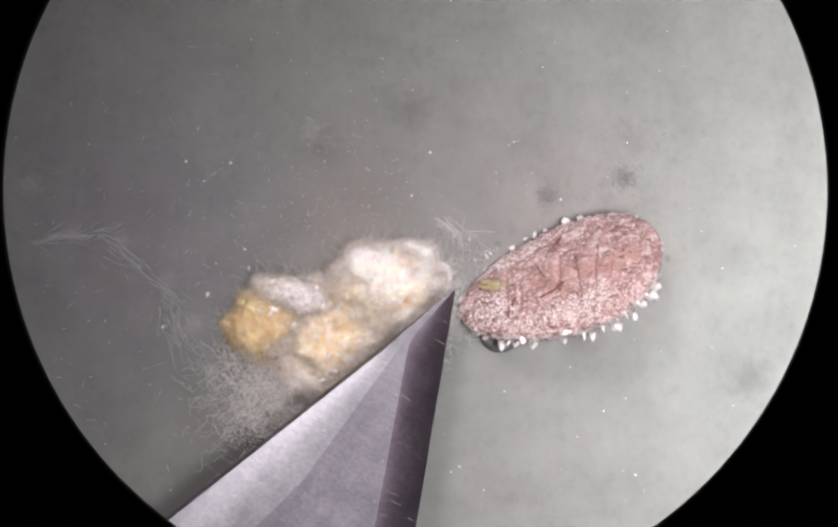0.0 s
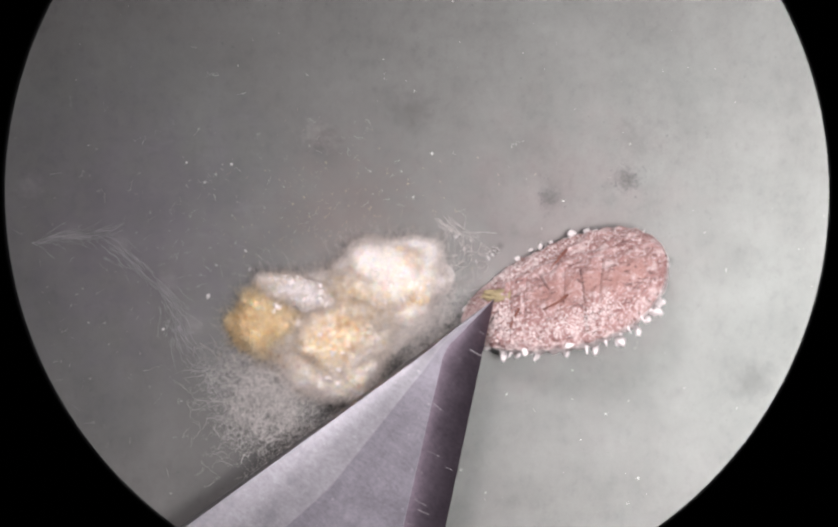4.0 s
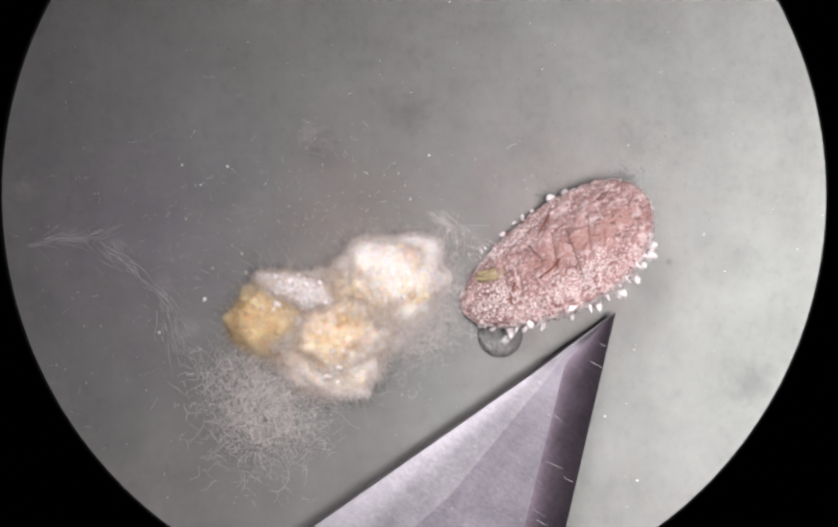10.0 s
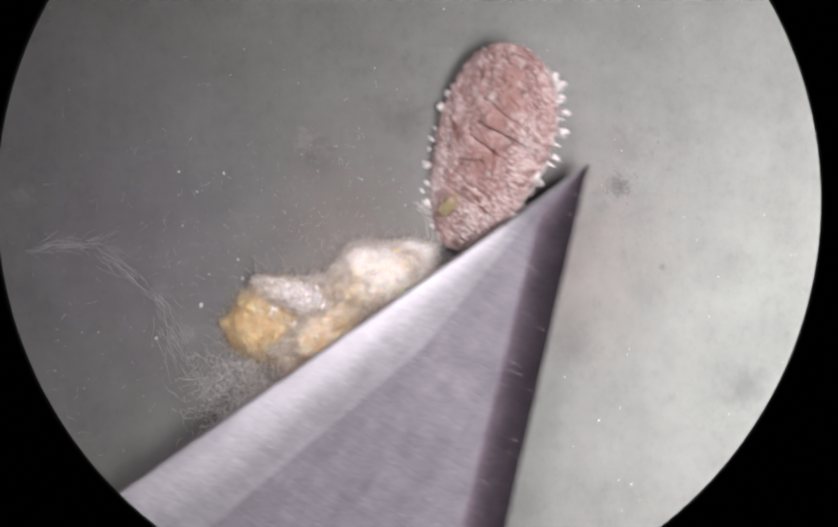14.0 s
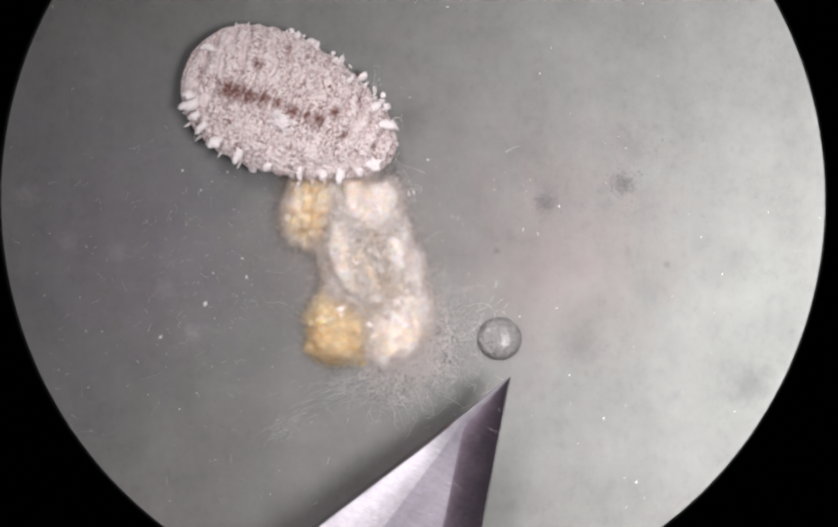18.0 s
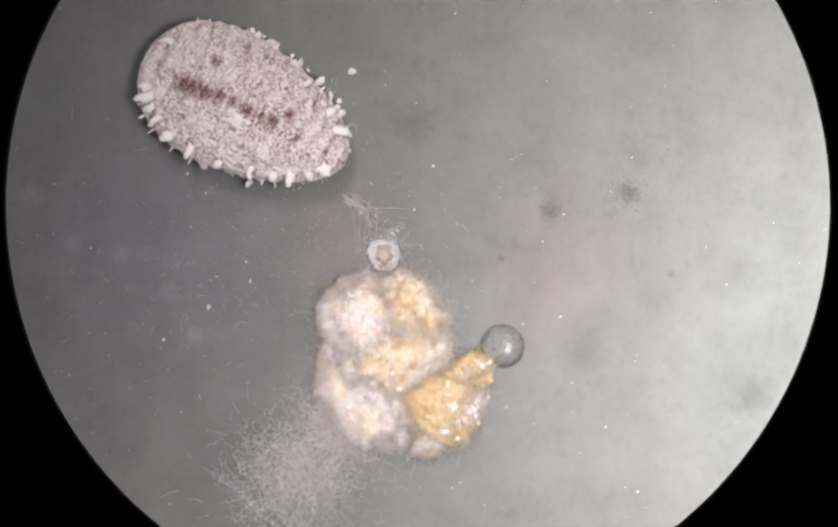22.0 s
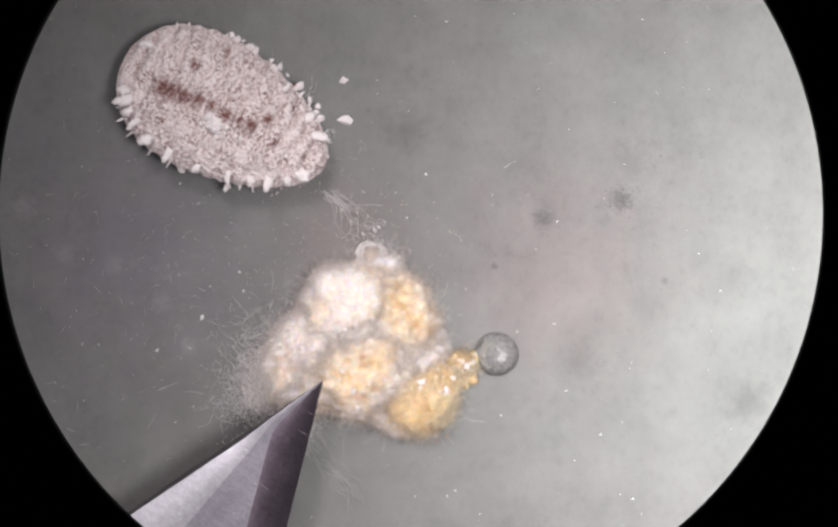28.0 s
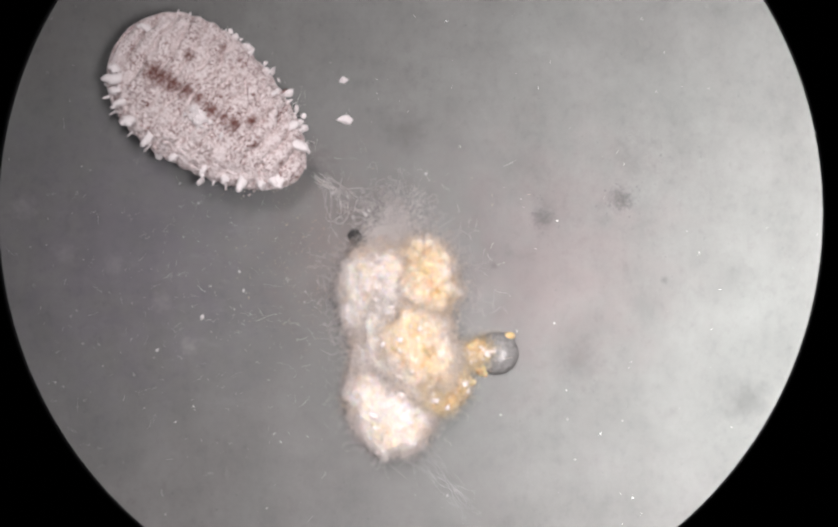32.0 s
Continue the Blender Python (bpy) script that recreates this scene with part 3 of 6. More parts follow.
def body_shape(d):
    x = 210 * d[:, 0]
    edge = np.sqrt(np.maximum(1 - d[:, 0] ** 2, 1e-9))
    y = half_width(x) * d[:, 1] / edge
    z = np.where(d[:, 2] > 0, 62.0, 45.0) * d[:, 2]
    warp = rough(d, 2.2, 3, 35) * 10
    furrow = np.abs(np.sin((x + warp + 30) * math.pi / 29.0 - 0.000045 * y * y * np.sign(x + 1)))
    z = z - np.where(d[:, 2] > 0, 13.0 + 4.0 * np.clip(d[:, 1] * 2, -1, 1), 1.5) * np.sign(d[:, 2]) * (1 - furrow) ** 1.8 * np.clip(np.abs(d[:, 2]) * 3, 0, 1)
    scallop = 1 + 0.014 * np.cos((x + 30) * 2 * math.pi / 29.0)
    y = y * scallop
    p = np.stack([x, y, z], 1)
    p[:, 2] += rough(d, 4.0, 4, 31) * 5.0 + np.where(d[:, 2] > 0, 3.0, 1.5) * rough(d, 11.0, 3, 33) + np.where(d[:, 2] > 0, 2.0, 0.0) * rough(d * np.array([1.0, 0.6, 0.6]), 6.0, 3, 37)
    return p


def crease(p, a, b, depth, width):
    """Sinks a groove into the belly from a to b."""
    a, b = np.array(a, float), np.array(b, float)
    t = np.clip(((p[:, :2] - a) @ (b - a)) / np.dot(b - a, b - a), 0, 1)
    dist = np.linalg.norm(p[:, :2] - (a + t[:, None] * (b - a)), axis=1)
    p[:, 2] += np.where(p[:, 2] < 0, depth * np.exp(-(dist / width) ** 2), 0)


bug = tagged(new("mealybug"), "dead pink mealybug coated with white wax", "insect")
v, f = ball(7)
bp = body_shape(v)
for a, b, depth in (((-20, 52), (-18, -25), 11), ((-50, 45), (-62, -80), 12), ((30, 50), (10, 8), 9), ((40, 62), (28, 46), 6), ((60, 60), (66, -40), 2), ((-95, 60), (-88, -60), 4), ((-125, 35), (-120, -30), 2), ((94, 62), (96, -50), 3)):
    crease(bp, (a[0], a[1] - 32), (b[0], b[1] - 32), depth * 1.7, 1.9)
f = np.array(f)
upper = bp[f].mean(1)[:, 2] > 0
for name, keep, material, label in (("back", upper, BACK, "mauve back under white wax"), ("belly", ~upper, BELLY, "pinkish brown creased belly")):
    used, inverse = np.unique(f[keep], return_inverse=True)
    part(name, mesh_of(name, bp[used], inverse.reshape(-1, 3), material), bug, label)

rng = np.random.default_rng(77)


def scatter_wax(count, face, sizes, flat, margin, seed):
    """Wax plates over one face of the body; margin pushes them to its rim."""
    r = np.random.default_rng(seed)
    d = r.normal(size=(count * 3, 3))
    d[:, 2] = np.abs(d[:, 2]) * face
    d /= np.linalg.norm(d, axis=1, keepdims=True)
    keep = r.uniform(size=len(d)) < (1 - np.abs(d[:, 2])) ** margin
    d = d[keep][:count]
    p = body_shape(d)
    if face < 0:
        clot = rough(p, 0.03, 3, 44) > r.normal(0.0, 0.2, len(p))
        p, d = p[clot], d[clot]
        head = p[:, 0] > -70 - 90 * r.uniform(size=len(p)) ** 2 * 1.4
        p, d = p[head], d[head]
    if face > 0:
        for x, y, s in BARE:
            far = np.hypot(p[:, 0] - x, p[:, 1] - y) > s * r.uniform(0.75, 1.4, len(p))
            p, d = p[far], d[far]
        ridge = np.abs(np.sin((p[:, 0] + rough(d, 2.2, 3, 35) * 10 + 30) * math.pi / 29.0 - 0.000045 * p[:, 1] ** 2 * np.sign(p[:, 0] + 1)))
        high = ridge > r.uniform(0.1, 0.8, len(p))
        p, d = p[high], d[high]
    up = d / np.array([204, 121, 62])
    up /= np.linalg.norm(up, axis=1, keepdims=True)
    up += r.normal(size=up.shape) * 0.25
    return chips(p, r.uniform(*sizes, len(p)), flat, r, up)


vv, ff = scatter_wax(3400, 1, (1.0, 3.4), 0.22, 0.0, 5)
tagged(part("wax_cover", mesh_of("wax_cover", vv, ff, WAX, False), bug, "crumbly white wax plates"), kind="stuff")
vv, ff = scatter_wax(8500, -1, (0.6, 2.0), 0.45, 1.5, 6)
tagged(part("wax_powder", mesh_of("wax_powder", vv, ff, POWDER, False), bug, "white wax powder on the belly"), kind="stuff")
vv, ff = chips(np.stack([rng.normal(122, 26, 130), rng.normal(-50, 18, 130), -38 + rng.normal(0, 3, 130)], 1), rng.uniform(1.5, 4.2, 130), 0.5, rng)
tagged(part("head_wax", mesh_of("head_wax", vv, ff, POWDER, False), bug, "clotted wax under the head"), kind="stuff")
cr = np.random.default_rng(19)
spots, sizes = [], []
for x, y, wide, deep, count in ((124, -52, 26, 18, 260), (40, -96, 55, 12, 240), (-40, -104, 34, 14, 220), (-92, -84, 30, 16, 160), (112, 60, 36, 14, 260), (50, 66, 30, 14, 130), (-30, 92, 60, 16, 140)):
    spots.append(np.stack([cr.normal(x, wide, count), cr.normal(y, deep, count)], 1))
    sizes.append(cr.uniform(0.8, 2.2, count))
spots, sizes = np.concatenate(spots), np.concatenate(sizes)
inside = (np.abs(spots[:, 1]) < half_width(spots[:, 0]) * 0.94) & (np.abs(spots[:, 0]) < 196)
spots, sizes = spots[inside], sizes[inside]
flat_ways = np.stack([spots[:, 0] / 210, spots[:, 1] / half_width(spots[:, 0]) * np.sqrt(1 - (spots[:, 0] / 210) ** 2)], 1)
ways = np.concatenate([flat_ways, -np.sqrt(np.maximum(1 - (flat_ways ** 2).sum(1), 0.001))[:, None]], 1)
vv, ff = chips(body_shape(ways), sizes, 0.7, cr)
tagged(part("wax_crust", mesh_of("wax_crust", vv, ff, WAX, False), bug, "pitted white wax crust round the belly"), kind="stuff")
vv, ff = chips(np.stack([rng.normal(-1, 13, 40), rng.normal(-30, 8, 40), 60 + rng.normal(0, 3, 40)], 1), rng.uniform(4, 9, 40), 0.7, rng)
part("wax_mound", mesh_of("wax_mound", vv, ff, TUFT, False), bug, "heaped white wax")


def filament_mesh(length, width, seed):
    """One ragged blunt cone of wax along +x, with a broad foot."""
    r = np.random.default_rng(seed)
    v0, f0 = ball(2)
    verts, faces = [], []
    for k in range(4):
        v = v0 * (1 + 0.5 * rough(v0, 1.9, 3, seed + 60 + k) + r.normal(size=len(v0)) * 0.06)[:, None]
        at = (0.08, 0.30, 0.52, 0.28)[k]
        size = (1.0, 0.85, 0.55, 0.6)[k] * r.uniform(0.8, 1.1)
        p = v * np.array([length * 0.40, width * 0.42, width * 0.36]) * size
        verts.append(p + np.array([length * at, width * r.uniform(-0.12, 0.12) * (3 if k == 3 else 1), r.uniform(-2, 2)]))
        faces += [[q + k * len(v0) for q in face] for face in f0]
    return mesh_of("wax_filament", np.concatenate(verts), faces, TUFT)


FILAMENTS = [filament_mesh(l, w, s) for l, w, s in ((17, 12, 1), (14, 10, 2), (24, 11, 3), (11, 12, 4), (18, 14, 5), (9, 8, 6), (21, 10, 7))]
for side in (-1, 1):
    for i in range(17):
        x = -176 + 22 * i + rng.uniform(-4, 4)
        y = half_width(x) * side
        slope = (half_width(x + 2) - half_width(x - 2)) / 4 * side
        head = math.degrees(math.atan2(side, -slope * side)) + rng.uniform(-14, 14)
        m = lay(x, y * 0.95, rng.uniform(2, 14), rng.uniform(0, 360), rng.uniform(-12, 8), head) @ Matrix.Scale(rng.uniform(0.7, 1.15), 4)
        kind_ = FILAMENTS[int(rng.integers(7))]
        if rng.uniform() > 0.25:
            part("wax_filament", kind_, bug, m=m @ Matrix.Diagonal((rng.uniform(0.7, 1.35), rng.uniform(0.6, 1.0), 0.6, 1)))


# Thick blunt tufts round the rear and one flank.
TUFTS = [filament_mesh(l, w, s) for l, w, s in ((44, 28, 11), (38, 34, 12), (48, 25, 13), (34, 27, 14))]
for i, a in enumerate((176, 190, 201, 211, 222, 236, 252, 271, 290, 304, 316, 330, 345, 352, 20, 38, 64)):
    x = 200 * math.cos(radians(a))
    y = half_width(x) * (1 if a < 180 else -1) * 0.96
    head = math.degrees(math.atan2(math.sin(radians(a)) / 121, math.cos(radians(a)) / 204)) + rng.uniform(-20, 20)
    big = rng.uniform(0.6, 0.85) if a < 240 and a > 170 else rng.uniform(0.45, 0.8)
    part("wax_tuft", TUFTS[i % 4], bug, m=lay(x * 0.9, y * 0.92, rng.uniform(20, 32), rng.uniform(-40, 40), rng.uniform(-15, 10), head) @ Matrix.Scale(big, 4))


def bent_tube(points, radii, material, name, sides=8):
    pts = np.array(points, float)
    t = np.gradient(pts, axis=0)
    t /= np.linalg.norm(t, axis=1, keepdims=True)
    s = np.cross(t, np.array([0.1, 0.2, 1.0]))
    s /= np.linalg.norm(s, axis=1, keepdims=True)
    u = np.cross(t, s)
    v = np.concatenate([[p + r * (ss * math.cos(2 * math.pi * k / sides) + uu * math.sin(2 * math.pi * k / sides)) for k in range(sides)] for p, r, ss, uu in zip(pts, radii, s, u)])
    n = len(pts)
    f = [[i * sides + k, i * sides + (k + 1) % sides, (i + 1) * sides + (k + 1) % sides, (i + 1) * sides + k] for i in range(n - 1) for k in range(sides)]
    return mesh_of(name, v, f + [list(range(sides))[::-1], [(n - 1) * sides + k for k in range(sides)]], material)


mv, mf = ball(4)
mv = mv * np.array([46, 13, 4.5]) * (1 + 0.5 * rough(mv, 2.2, 3, 52)[:, None]) * (1 - 0.35 * mv[:, :1])
part("mouthpart", mesh_of("mouthpart", mv, mf, OLIVE), bug, "olive brown mouthpart pressed to the belly", lay(116, 6, -37, 0, 8, 14))
for pts in (((10, 30, -42), (-10, 52, -45), (-20, 70, -40), (-14, 100, -22)), ((-30, -40, -43), (-8, -54, -44), (20, -58, -41)), ((95, 55, -34), (80, 85, -22), (92, 112, -8)), ((70, -40, -42), (92, -66, -30), (84, -92, -14))):
    part("leg", bent_tube(pts, [2.4, 2.3, 1.8, 1.0][:len(pts)], LEG, "leg"), bug, "thin brown leg")
for x, y, z, size in ((128, 96, -8, 9), (192, 48, -8, 8), (162, 78, -12, 11), (98, 110, -10, 10), (52, 122, -8, 8), (202, 20, -8, 9), (-44, 130, -6, 8), (146, 94, -16, 6), (70, -118, -8, 10), (-20, -128, -6, 9)):
    vv, ff = chips([(x, y, z)], [size], 0.5, rng)
    part("loose_flake", mesh_of("loose_flake", vv, ff, TUFT, False), bug, "white wax flake on a thread")
fl = np.random.default_rng(83)
for i in range(26):
    x = fl.uniform(-60, 192)
    vv, ff = chips([(x, half_width(x) * fl.uniform(0.93, 1.08), fl.uniform(-16, 4))], [fl.uniform(3, 8.5)], 0.4, fl)
    part("loose_flake", mesh_of("loose_flake", vv, ff, TUFT, False), bug, "white wax flake on a thread")
vv, ff = tubes(np.array([(110.0, 85, 0)] * 5 + [(180, 60, 0)] * 4), rng.normal(size=(9, 3)) * np.array([0.6, 0.4, 0.05]) + np.array([0.5, 0.8, 0]), rng.uniform(20, 60, 9), 0.22, 8, 0.2, rng)
part("thread", mesh_of("thread", vv, ff, FIBRE), bug, "fine wax threads")


# ---- the blade ----
def blade_strips(slope, length, wedge, thick):
    """Cross-sections of a ground pointed blade, tip at the origin, body towards +x."""
    s = np.concatenate([np.linspace(0.5, 120, 24), np.linspace(140, wedge, 30), np.linspace(wedge + 60, length, 14)])
    rows = []
    for q in s:
        w = min(q, wedge) * slope
        band = min(70 + 0.02 * q, 2 * w * 0.74)
        t = thick * min(1, 0.25 + q / 260)
        flat_end = w - band
        run = flat_end + w
        chamfer, round_ = min(9, run * 0.2), min(64 + 0.11 * q, run * 0.42)
        rise = round_ * (0.05 + 0.06 * min(1, q / 800))
        row = [(q, -w, 0), (q, -w, t * 0.4), (q, -w + chamfer, t * 0.72 + rise)]
        for k in range(1, 13):
            a = k / 12
            row.append((q, -w + chamfer + round_ * a, t * 0.72 + rise * (1 - a) ** 2.3))
        row += [(q, flat_end, t * 0.72), (q, w, t * 0.06), (q, w, 0)]
        rows.append(row)
    return rows


def strip(rows, a, b, material, name):
    n = b - a + 1
    v = [p for row in rows for p in row[a:b + 1]]
    f = [[j * n + i, (j + 1) * n + i, (j + 1) * n + i + 1, j * n + i + 1] for j in range(len(rows) - 1) for i in range(n - 1)]
    return mesh_of(name, v, f, material)


blade = tagged(new("scalpel_blade"), "scratched grey steel scalpel blade with a sharp point", "blade")
rows = blade_strips(math.tan(radians(21.0)), 2600, 1250, 46)
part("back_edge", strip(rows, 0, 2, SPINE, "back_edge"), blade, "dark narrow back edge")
# Lighter copy of the face steel: part of this strip's gleam is colour.
part("shoulder", strip(rows, 2, 13, SHOULDER, "shoulder"), blade, "steel shoulder with its highlight put into a lighter colour")
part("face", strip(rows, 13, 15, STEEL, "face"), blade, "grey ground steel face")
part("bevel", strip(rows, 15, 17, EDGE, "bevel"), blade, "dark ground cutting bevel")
sc = np.random.default_rng(67)
slope_, vv, ff = math.tan(radians(21.0)), [], []
for i in range(34):
    q = sc.uniform(25, 900)
    w = q * slope_
    band = min(70 + 0.02 * q, 2 * w * 0.74)
    t0, run = sc.uniform(0.0, 0.75), sc.uniform(0.15, 0.5)
    lean, thin = sc.uniform(-14, 14), sc.uniform(0.25, 0.7)
    for a in (t0, min(0.97, t0 + run)):
        y, z = w - band * (1 - a), 46 * min(1, 0.25 + q / 260) * (0.72 - 0.66 * a) + 0.5
        vv += [(q + lean * a - thin, y, z), (q + lean * a + thin, y, z)]
    ff.append([4 * i, 4 * i + 1, 4 * i + 3, 4 * i + 2])
tagged(part("scratch", mesh_of("scratch", vv, ff, SCRATCH, False), blade, "fine pale scratches across the bevel"), kind="stuff")
n = len(rows)
part("underside", mesh_of("underside", [r[0] for r in rows] + [r[-1] for r in rows], [[j, j + 1, n + j + 1, n + j] for j in range(n - 1)], SPINE, False), blade)
part("butt", mesh_of("butt", rows[-1], [list(range(len(rows[-1])))], SPINE, False), blade)

# ---- drops ----
def drop(name, radius, height, material, label, seed):
    rr = np.linspace(0, 1, 12)
    v = [(0, 0, height)]
    turns = 40
    for q in rr[1:]:
        for k in range(turns):
            a = 2 * math.pi * k / turns
            w = radius * q * (1 + 0.03 * noise.noise(Vector((math.cos(a) * 1.5, math.sin(a) * 1.5, seed))))
            v.append((w * math.cos(a), w * math.sin(a), height * math.sqrt(max(0.0, 1 - q ** 2.6)) - 0.5 * (q == 1)))
    f = [[0, 1 + k, 1 + (k + 1) % turns] for k in range(turns)]
    f += [[1 + j * turns + k, 1 + (j + 1) * turns + k, 1 + (j + 1) * turns + (k + 1) % turns, 1 + j * turns + (k + 1) % turns] for j in range(10) for k in range(turns)]
    f.append([1 + 10 * turns + k for k in range(turns)][::-1])
    return tagged(new(name, mesh_of(name, v, f, material)), label, "droplet")


honeydew = drop("honeydew_droplet", 41, 26, LIQUID, "round grey droplet with a wrinkled skin on the card", 1)
hd = np.random.default_rng(23)
vv, ff = chips(np.stack([hd.normal(6, 9, 34), hd.normal(-3, 9, 34), 23 + hd.normal(0, 1.5, 34)], 1), hd.uniform(1.2, 4.5, 34), 0.4, hd)
part("wrinkled_skin", mesh_of("wrinkled_skin", vv, ff, GLINT, False), honeydew, "shiny crumpled skin")
v, f = [], []
for j in range(11):
    q = 0.12 + 0.86 * j / 10
    for k in range(25):
        a = radians(-118 + 200 * k / 24 + 14 * noise.noise(Vector((q * 4, k * 0.1, 3.0))))
        v.append((41 * q * math.cos(a) + 2, 41 * q * math.sin(a), 26.6 * math.sqrt(max(0.0, 1 - q ** 2.6)) + 0.9 * noise.noise(Vector((q * 9, a * 7, 1.0)))))
f = [[j * 25 + k, (j + 1) * 25 + k, (j + 1) * 25 + k + 1, j * 25 + k + 1] for j in range(10) for k in range(24)]
part("dark_skin", mesh_of("dark_skin", v, f, GLINT), honeydew, "dark wrinkled skin over one half")
honeydew.matrix_world = lay(151, -126)
dark_a = drop("small_droplet", 14, 12, DARKLIQ, "tiny dark glossy droplet by the egg sac", 2)
dark_b = drop("small_droplet", 15, 14, DARKLIQ, "tiny dark glossy droplet by the egg sac", 3)

bead_v, bead_f = ball(4)
bead = tagged(new("shed_skin"), "crumpled amber shed skin in pale wax threads", "shed skin")
part("skin", mesh_of("skin", bead_v * np.array([17, 15, 14]) * (1 + 0.12 * rough(bead_v, 2.0, 3, 41)[:, None]) + np.array([0, 0, 14]), bead_f, AMBER), bead, "small amber bead")
r = np.random.default_rng(47)
for k in range(7):
    a = np.linspace(0, 2 * math.pi * r.uniform(0.7, 1.0), 22) + r.uniform(0, 6)
    wave = r.uniform(18, 27) + 3.5 * np.sin(a * r.integers(2, 5) + r.uniform(0, 6))
    line = np.stack([wave * np.cos(a) + r.normal(0, 2), wave * np.sin(a) + r.normal(0, 2), 6 + 5 * np.sin(a * 2 + r.uniform(0, 6)) + r.uniform(0, 8)], 1)
    part("crumpled_ring", bent_tube(line, [r.uniform(0.7, 1.7)] * 22, FIBRE, "crumpled_ring", 5), bead, "pale crumpled wax ring")
vv, ff = tangle(420, (38, 38, 16), (10, 40), 0.5, 42, (0.2, 0.4))
tagged(part("threads", mesh_of("threads", vv, ff, FIBRE), bead), kind="stuff")
vv, ff = chips(np.stack([22 * np.cos(np.arange(14) * 0.42) + rng.normal(0, 3, 14), 22 * np.sin(np.arange(14) * 0.42) + rng.normal(0, 3, 14), rng.uniform(4, 16, 14)], 1), rng.uniform(2, 5, 14), 0.6, rng)
tagged(part("flakes", mesh_of("flakes", vv, ff, CRUMB, False), bead), kind="stuff")

# ---- strands and wisps on the card ----
strand = tagged(new("wax_strand"), "thin string of wax threads with white flakes", "wax thread")
r = np.random.default_rng(61)
vv, ff = tubes(np.stack([r.normal(-42, 9, 18), r.normal(38, 7, 18), r.uniform(1, 6, 18)], 1), np.array([1.0, -0.95, 0]) + r.normal(size=(18, 3)) * np.array([0.22, 0.22, 0.02]), r.uniform(40, 120, 18), r.uniform(0.24, 0.5, 18), 10, 0.12, r, 1.0)
tagged(part("threads", mesh_of("threads", vv, ff, FIBRE), strand), kind="stuff")
va, fa = loops(9, (16, 16, 8), (30, 90), 0.09, 63, (0.24, 0.45), 26)
part("curl", mesh_of("curl", va + np.array([26, -22, 2]), fa, FIBRE), strand, "white curl of wax")["kind"] = "stuff"
for x, y, s in ((-18, 8, 3.5), (-2, -14, 5), (42, -30, 7), (50, -24, 5), (10, 2, 3), (20, -36, 4)):
    vv, ff = chips([(x, y, s * 0.5)], [s], 0.6, r)
    part("flake", mesh_of("flake", vv, ff, CRUMB, False), strand)


def wisp(label, line, spread, n, seed):
    """Loose parallel wax threads that follow a bent line on the card."""
    r = np.random.default_rng(seed)
    line = np.array(line, float)
    k = r.uniform(0, len(line) - 1.001, n)
    i = k.astype(int)
    p = line[i] + (line[i + 1] - line[i]) * (k - i)[:, None] + r.normal(size=(n, 2)) * spread
    d = (line[i + 1] - line[i]) + r.normal(size=(n, 2)) * 11
    vv, ff = tubes(np.column_stack([p, r.uniform(0.6, 3, n)]), np.column_stack([d, np.zeros(n)]), r.uniform(20, 60, n), r.uniform(0.12, 0.28, n), 8, 0.09, r, 0.6)
    ob = tagged(new("wax_wisp", mesh_of("wax_wisp", vv, ff, THREAD)), label, "wax thread", kind="stuff")
    return ob


wisp_a = wisp("faint straight wisp of wax threads on the card", ((-65, -6), (-20, 2), (20, 4), (65, 8)), 5, 70, 71)
wisp_b = wisp("long faint trail of wax threads on the card", ((-75, 90), (-20, 50), (30, -5), (50, -60), (70, -110), (110, -160), (150, -200)), 11, 150, 72)


def crumb(x, y, size, flat=0.6, material=CRUMB, label="small white wax crumb on the card", name="wax_crumb", group=""):
    rr = np.random.default_rng(int(abs(x * 13 + y * 7)) + 1)
    vv, ff = chips([(0, 0, size * flat * 0.8)], [size], flat, rr)
    ob = tagged(new(name, mesh_of(name, vv, ff, material, False)), label, "crumb", group)
    ob.matrix_world = lay(x, y)
    return ob


for x, y, s in ((-395, -58, 10), (-479, -119, 7), (-326, 27, 6), (-352, 188, 5), (-436, 191, 4), (16, -119, 6), (-14, 127, 4), (21, 208, 5), (-94, 175, 4), (-318, -8, 7), (-380, 0, 5), (-204, -10, 4), (265, 120, 4), (160, -240, 4), (75, -380, 5), (345, -276, 4), (260, -70, 5), (190, -85, 4), (-30, -235, 4), (-250, -290, 6), (-262, -275, 5), (405, -395, 4), (60, -390, 5), (-205, -30, 4)):
    crumb(x, y, s * 0.52, group="wax crumbs on the card")
flake_a = crumb(-110, 380, 10, 0.45, TUFT, "white wax flake shed by the mealybug", "wax_flake")
flake_b = crumb(-105, 300, 12, 0.45, TUFT, "white wax flake shed by the mealybug", "wax_flake")

